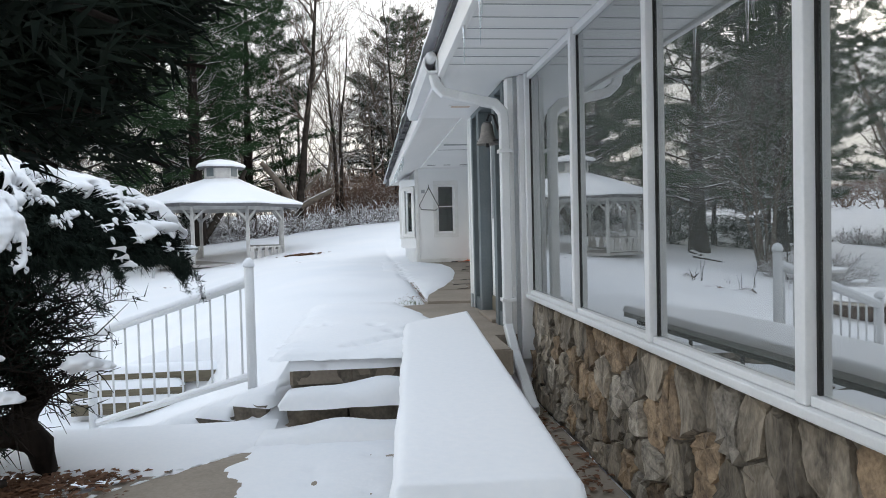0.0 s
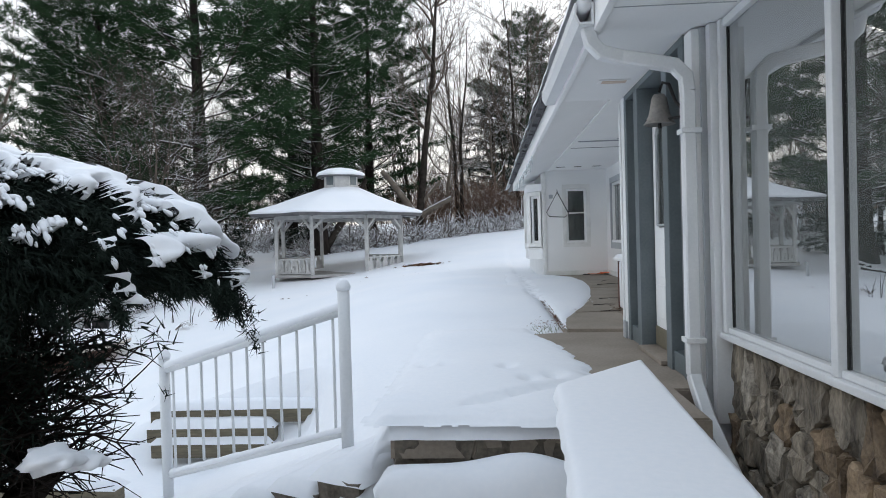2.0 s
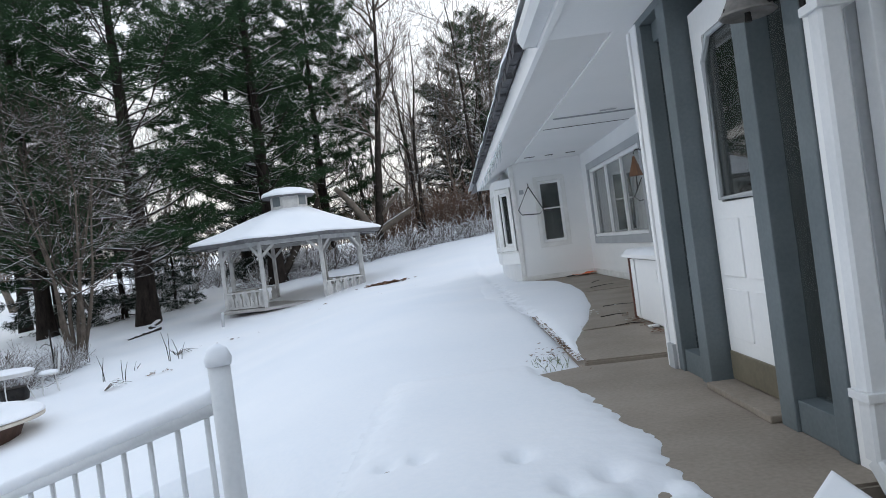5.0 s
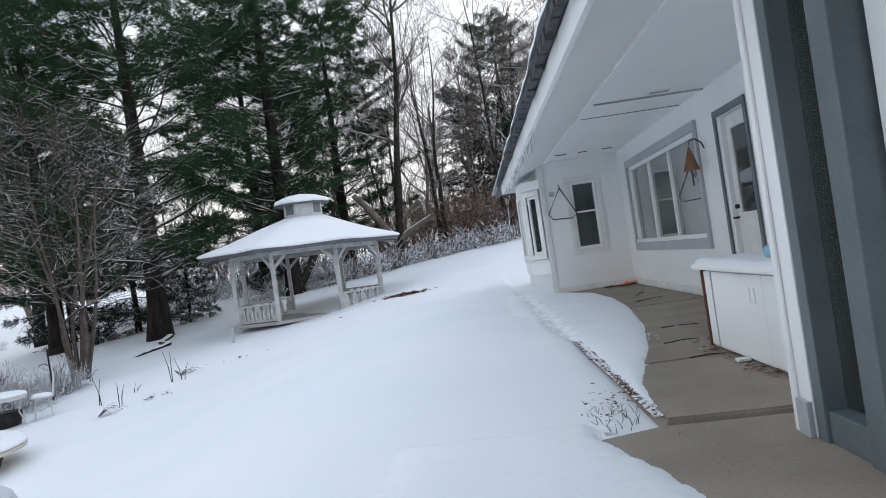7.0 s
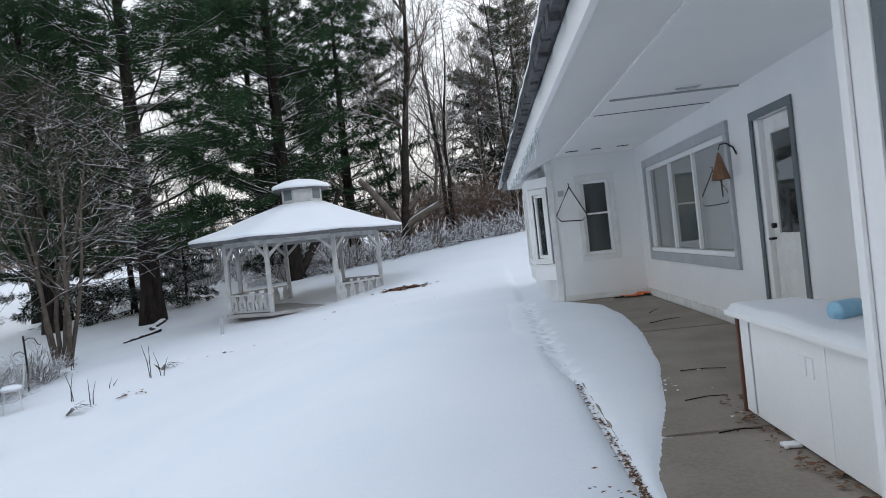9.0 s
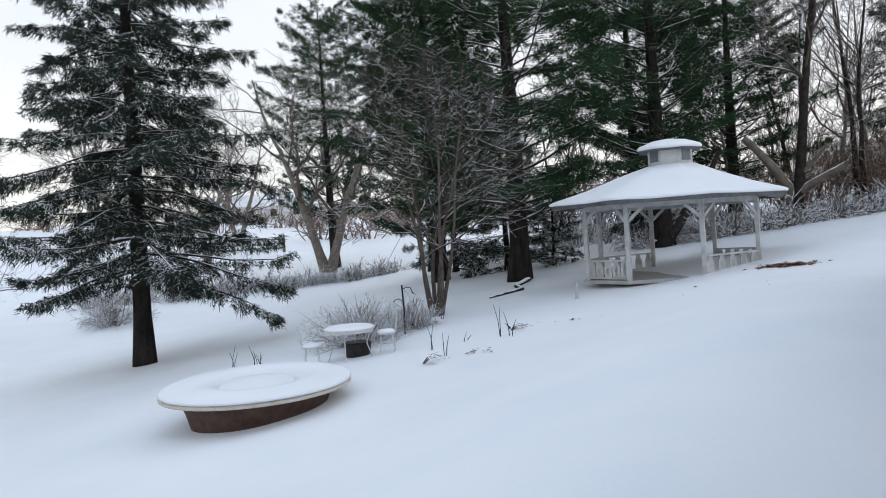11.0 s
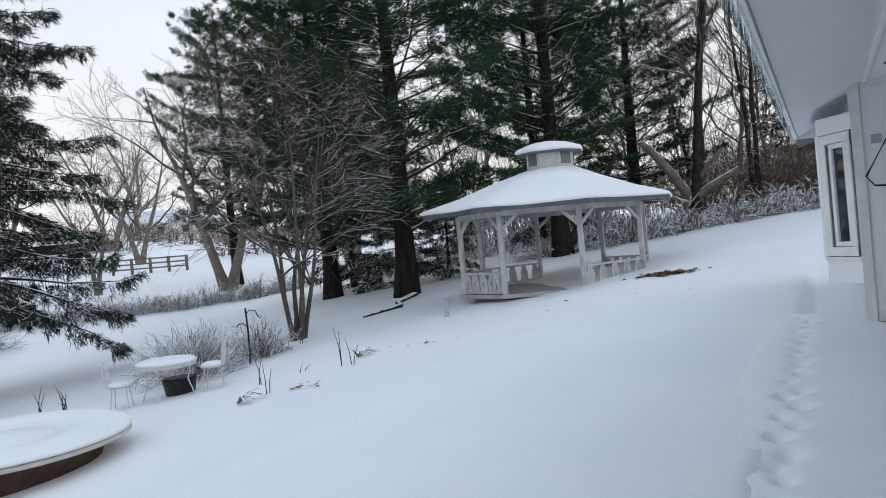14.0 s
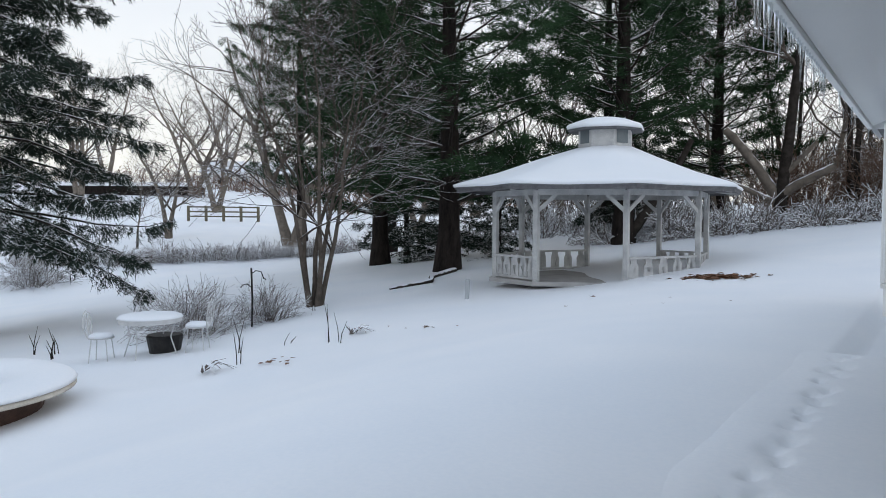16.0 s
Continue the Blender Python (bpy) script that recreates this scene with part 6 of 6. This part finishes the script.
single("dark_planter", lathe([(0.30, 0.36), (0.33, 0.33), (0.27, 0.0)], 20), IRON, "black tub standing under the garden table", "tub").matrix_basis = pose(tx - 0.1, ty + 0.35, lie1(tx, ty) - 0.02)


def garden_chair(x, y, rz):
    c = thing("garden_chair", x, y, lie1(x, y), rz, "white iron garden chair with snow on its seat", "chair", "garden chairs")
    part("seat", lathe([(0.20, 0.45), (0.22, 0.44), (0.22, 0.425), (0.2, 0.42)], 20), WIRE, c)
    part("snow_cover", lathe([(0.03, 0.53), (0.14, 0.52), (0.20, 0.49), (0.22, 0.45)], 20), SNOW_CAP, c, "snow on the seat", True)
    for k in range(4):
        a = math.pi / 4 + k * math.pi / 2
        part("leg", tube([(0.18 * math.cos(a), 0.18 * math.sin(a), 0.42), (0.24 * math.cos(a), 0.24 * math.sin(a), -0.04)], 0.010, 6), WIRE, c)
    part("back_hoop", tube([(-0.20, 0.10, 0.44), (-0.24, 0.19, 0.66), (-0.26, 0.14, 0.86), (-0.27, 0.0, 0.93), (-0.26, -0.14, 0.86), (-0.24, -0.19, 0.66), (-0.20, -0.10, 0.44)], 0.011, 6), WIRE, c)
    for yy in (-0.08, 0.0, 0.08):
        part("back_bar", tube([(-0.21, yy * 0.8, 0.44), (-0.26, yy, 0.90 - abs(yy) * 0.5)], 0.007, 5), WIRE, c)
    return c


garden_chair(tx - 0.66, ty - 0.56, 40)
garden_chair(tx + 0.62, ty + 0.55, 215)
hk = thing("shepherd_hook", -10.9, 22.6, lie1(-10.9, 22.6), 30, "black iron plant pole with two curled hooks", "plant hook")
part("pole", tube([(0, 0, -0.1), (0.02, 0, 0.6), (0.0, 0, 1.28)], 0.022, 8), IRON, hk)
part("hook", tube([(0, 0, 1.15), (0.10, 0, 1.22), (0.22, 0, 1.20), (0.28, 0, 1.05), (0.33, 0, 1.03)], 0.012, 6), IRON, hk)
part("hook", tube([(0, 0, 0.85), (-0.10, 0, 0.93), (-0.20, 0, 0.90), (-0.24, 0, 0.84)], 0.012, 6), IRON, hk)
single("marker_stake", box(-0.045, 0.045, -0.045, 0.045, -0.1, 0.46, 0.008), GREY_PALE, "short grey stake standing in the snow", "stake").matrix_basis = pose(-7.45, 25.9, lie1(-7.45, 25.9), 0, 3, 20)


def stalk(x, y, h, n, seed):
    r = random.Random(seed)
    bm = bmesh.new()
    for k in range(n):
        a = r.uniform(0, 6.28)
        q = Vector((r.gauss(0, 0.04), r.gauss(0, 0.04), -0.05))
        l = h * r.uniform(0.6, 1.0)
        tube([q, q + Vector((0.03 * math.cos(a), 0.03 * math.sin(a), l * 0.5)), q + Vector((0.12 * math.cos(a), 0.12 * math.sin(a), l))], [0.011, 0.009, 0.004], 4, bm, False)
    ob = single("dry_stalk", bm, BARK_SNOW, "dry weed stalk standing out of the snow", "stalk", "dry stalks")
    ob.matrix_basis = pose(x, y, lie1(x, y))


for i, (x, y, h, n) in enumerate(((-7.25, 21.3, 1.05, 2), (-7.0, 21.3, 0.6, 2), (-7.65, 19.7, 0.75, 2), (-8.4, 20.3, 0.7, 2), (-13.9, 19.4, 0.7, 3), (-13.2, 19.6, 0.6, 3), (-12.6, 19.2, 0.5, 4), (-7.4, 22.0, 0.25, 6), (-8.0, 20.9, 0.3, 2), (-11.0, 24.6, 0.9, 2))):
    stalk(x, y, h, n, i)


def bent_tuft(x, y, seed):
    r = random.Random(seed)
    bm = bmesh.new()
    for k in range(10):
        a = r.uniform(-0.6, 1.6)
        l = r.uniform(0.3, 0.55)
        c, s = math.cos(a), math.sin(a)
        tube([(0, 0, 0), (c * l * 0.5, s * l * 0.5, 0.16), (c * l, s * l, r.uniform(0.0, 0.2))], [0.018, 0.015, 0.006], 4, bm, False)
    single("bent_stems", bm, BRUSH_SNOW, "clump of flattened stems under snow", "plant", "flattened plants").matrix_basis = pose(x, y, lie1(x, y))


bent_tuft(-7.8, 19.1, 1)
bent_tuft(-7.35, 21.9, 2)
litter("leaf_litter", 9, [(-7.0, 19.8, 0.25, 0.15, 12), (-6.3, 22.5, 0.4, 0.2, 8), (-3.0, 24.0, 1.0, 0.5, 6)], "a few dark leaves scattered on the snow", LEAF, 0.05)
rt = Wood(301)
rt.tube([(-12.2, 32.3, -0.5), (-11.6, 30.2, lie1(-11.6, 30.2) + 0.06), (-10.8, 29.1, lie1(-10.8, 29.1) + 0.08), (-11.4, 27.9, lie1(-11.4, 27.9) + 0.03)], [0.14, 0.10, 0.08, 0.03], 6)
tagged(rt.wood_mesh("fallen_bough", BARK_SNOW, None), "dark fallen bough half sunk in snow", "bough")

# paddock rails far across the field
for k in range(5):
    f = k / 4
    x0, y0, x1, y1 = -57.0 + 4.5 * f, 53.0 + 4.6 * f, -57.0 + 4.5 * (f + 0.25), 53.0 + 4.6 * (f + 0.25)
    fe = thing("paddock_fence", x0, y0, lie1(x0, y0), 0, "weathered wooden paddock fence in the snowy field", "fence", "paddock fence")
    part("post", box(-0.1, 0.1, -0.1, 0.1, -0.3, 1.45, 0.01), WOOD_OLD, fe)
    if k < 4:
        dz = lie1(x1, y1) - lie1(x0, y0)
        for h in (0.45, 0.9, 1.35):
            part("rail", beam((0.0, 0, h), (x1 - x0, y1 - y0, h + dz), 0.06, 0.13), WOOD_OLD, fe)
barn = thing("farmhouse", -98, 96, lie1(-98, 96), 42, "low pale farmhouse with a snowy roof across the fields", "house")
part("wall", box(-9, 9, -3.5, 3.5, -1.0, 2.6), WHITE_WORN, barn)
part("roof", prism([(-4.2, 2.6), (0, 5.0), (4.2, 2.6)], -9.6, 9.6), SNOW_CAP, barn, "snow-covered roof").matrix_basis = pose(0, 0, 0.01, 0, 0, 90)
for k in range(4):
    part("window", box(-6.5 + 4 * k, -5.4 + 4 * k, -3.54, -3.502, 0.8, 2.0), DARK, barn)
wall_far = thing("shed", -88, 66, lie1(-88, 66), 42, "long low dark shed under snow beyond the field", "shed")
part("wall", box(-9, 9, -2, 2, -0.8, 1.0), BARK, wall_far)
part("roof", prism([(-2.4, 1.0), (0, 1.6), (2.4, 1.0)], -9.3, 9.3), SNOW_CAP, wall_far, "snow-covered roof").matrix_basis = pose(0, 0, 0.01, 0, 0, 90)

# ---- field stones of the low wall, one by one ----
rs = np.random.RandomState(77)
SY0, SY1, SZ0_, SZ1_ = 0.6, 6.60, -0.52, 0.318
sites = []
y = SY0
while y < SY1:
    z = SZ0_ + rs.uniform(0.0, 0.12)
    while z < SZ1_:
        sites.append((y + rs.uniform(-0.07, 0.07), z + rs.uniform(-0.03, 0.03)))
        z += rs.uniform(0.16, 0.30)
    y += rs.uniform(0.15, 0.23)
sites = np.array(sites)


def cell(k):
    """The part of the wall face that is nearest to one site."""
    poly = [(SY0 - 0.1, SZ0_), (SY1, SZ0_), (SY1, SZ1_), (SY0 - 0.1, SZ1_)]
    p = sites[k]
    near = np.argsort(((sites - p) ** 2).sum(1))[1:16]
    for m in near:
        d, mid = sites[m] - p, (sites[m] + p) / 2
        out = []
        for i in range(len(poly)):
            a, b = np.array(poly[i]), np.array(poly[(i + 1) % len(poly)])
            sa, sb = (a - mid).dot(d), (b - mid).dot(d)
            if sa <= 0:
                out.append(tuple(a))
            if (sa < 0) != (sb < 0) and sa != sb:
                out.append(tuple(a + (b - a) * sa / (sa - sb)))
        poly = out
        if len(poly) < 3:
            break
    return poly


for k in range(len(sites)):
    poly = cell(k)
    if len(poly) < 3:
        continue
    c = np.mean(poly, axis=0)
    proud = rs.uniform(0.004, 0.045)
    # rounded outline, shrunk to leave the joint
    ring = []
    for i in range(len(poly)):
        a, b = np.array(poly[i]), np.array(poly[(i + 1) % len(poly)])
        ring += [a * 0.82 + b * 0.18, a * 0.5 + b * 0.5, a * 0.18 + b * 0.82]
    ring = [c + (p - c) * (1 - 0.004 / max(0.03, np.linalg.norm(p - c))) for p in ring]
    bm = bmesh.new()
    lev = []
    for s, dx in ((1.0, 0.03), (0.985, -proud * 0.55), (0.90, -proud * 0.97)):
        lev.append([bm.verts.new((1.455 + dx + (rs.uniform(-0.016, 0.014) if s < 1 else 0), *(c + (p - c) * s * (1 + (rs.uniform(-0.09, 0.05) if s < 1 else 0))))) for p in ring])
    m = len(ring)
    for a, b in zip(lev, lev[1:]):
        for i in range(m):
            bm.faces.new((a[i], a[(i + 1) % m], b[(i + 1) % m], b[i]))
    tip = bm.verts.new((1.455 - proud * rs.uniform(0.8, 1.1), c[0] + rs.uniform(-0.02, 0.02), c[1] + rs.uniform(-0.02, 0.02)))
    for i in range(m):
        bm.faces.new((lev[-1][i], lev[-1][(i + 1) % m], tip))
    bmesh.ops.recalc_face_normals(bm, faces=bm.faces)
    part("stone", bm, (STONE, STONE_B, STONE_C)[int(rs.randint(0, 6)) % 3 if rs.rand() < 0.7 else 0], knee)
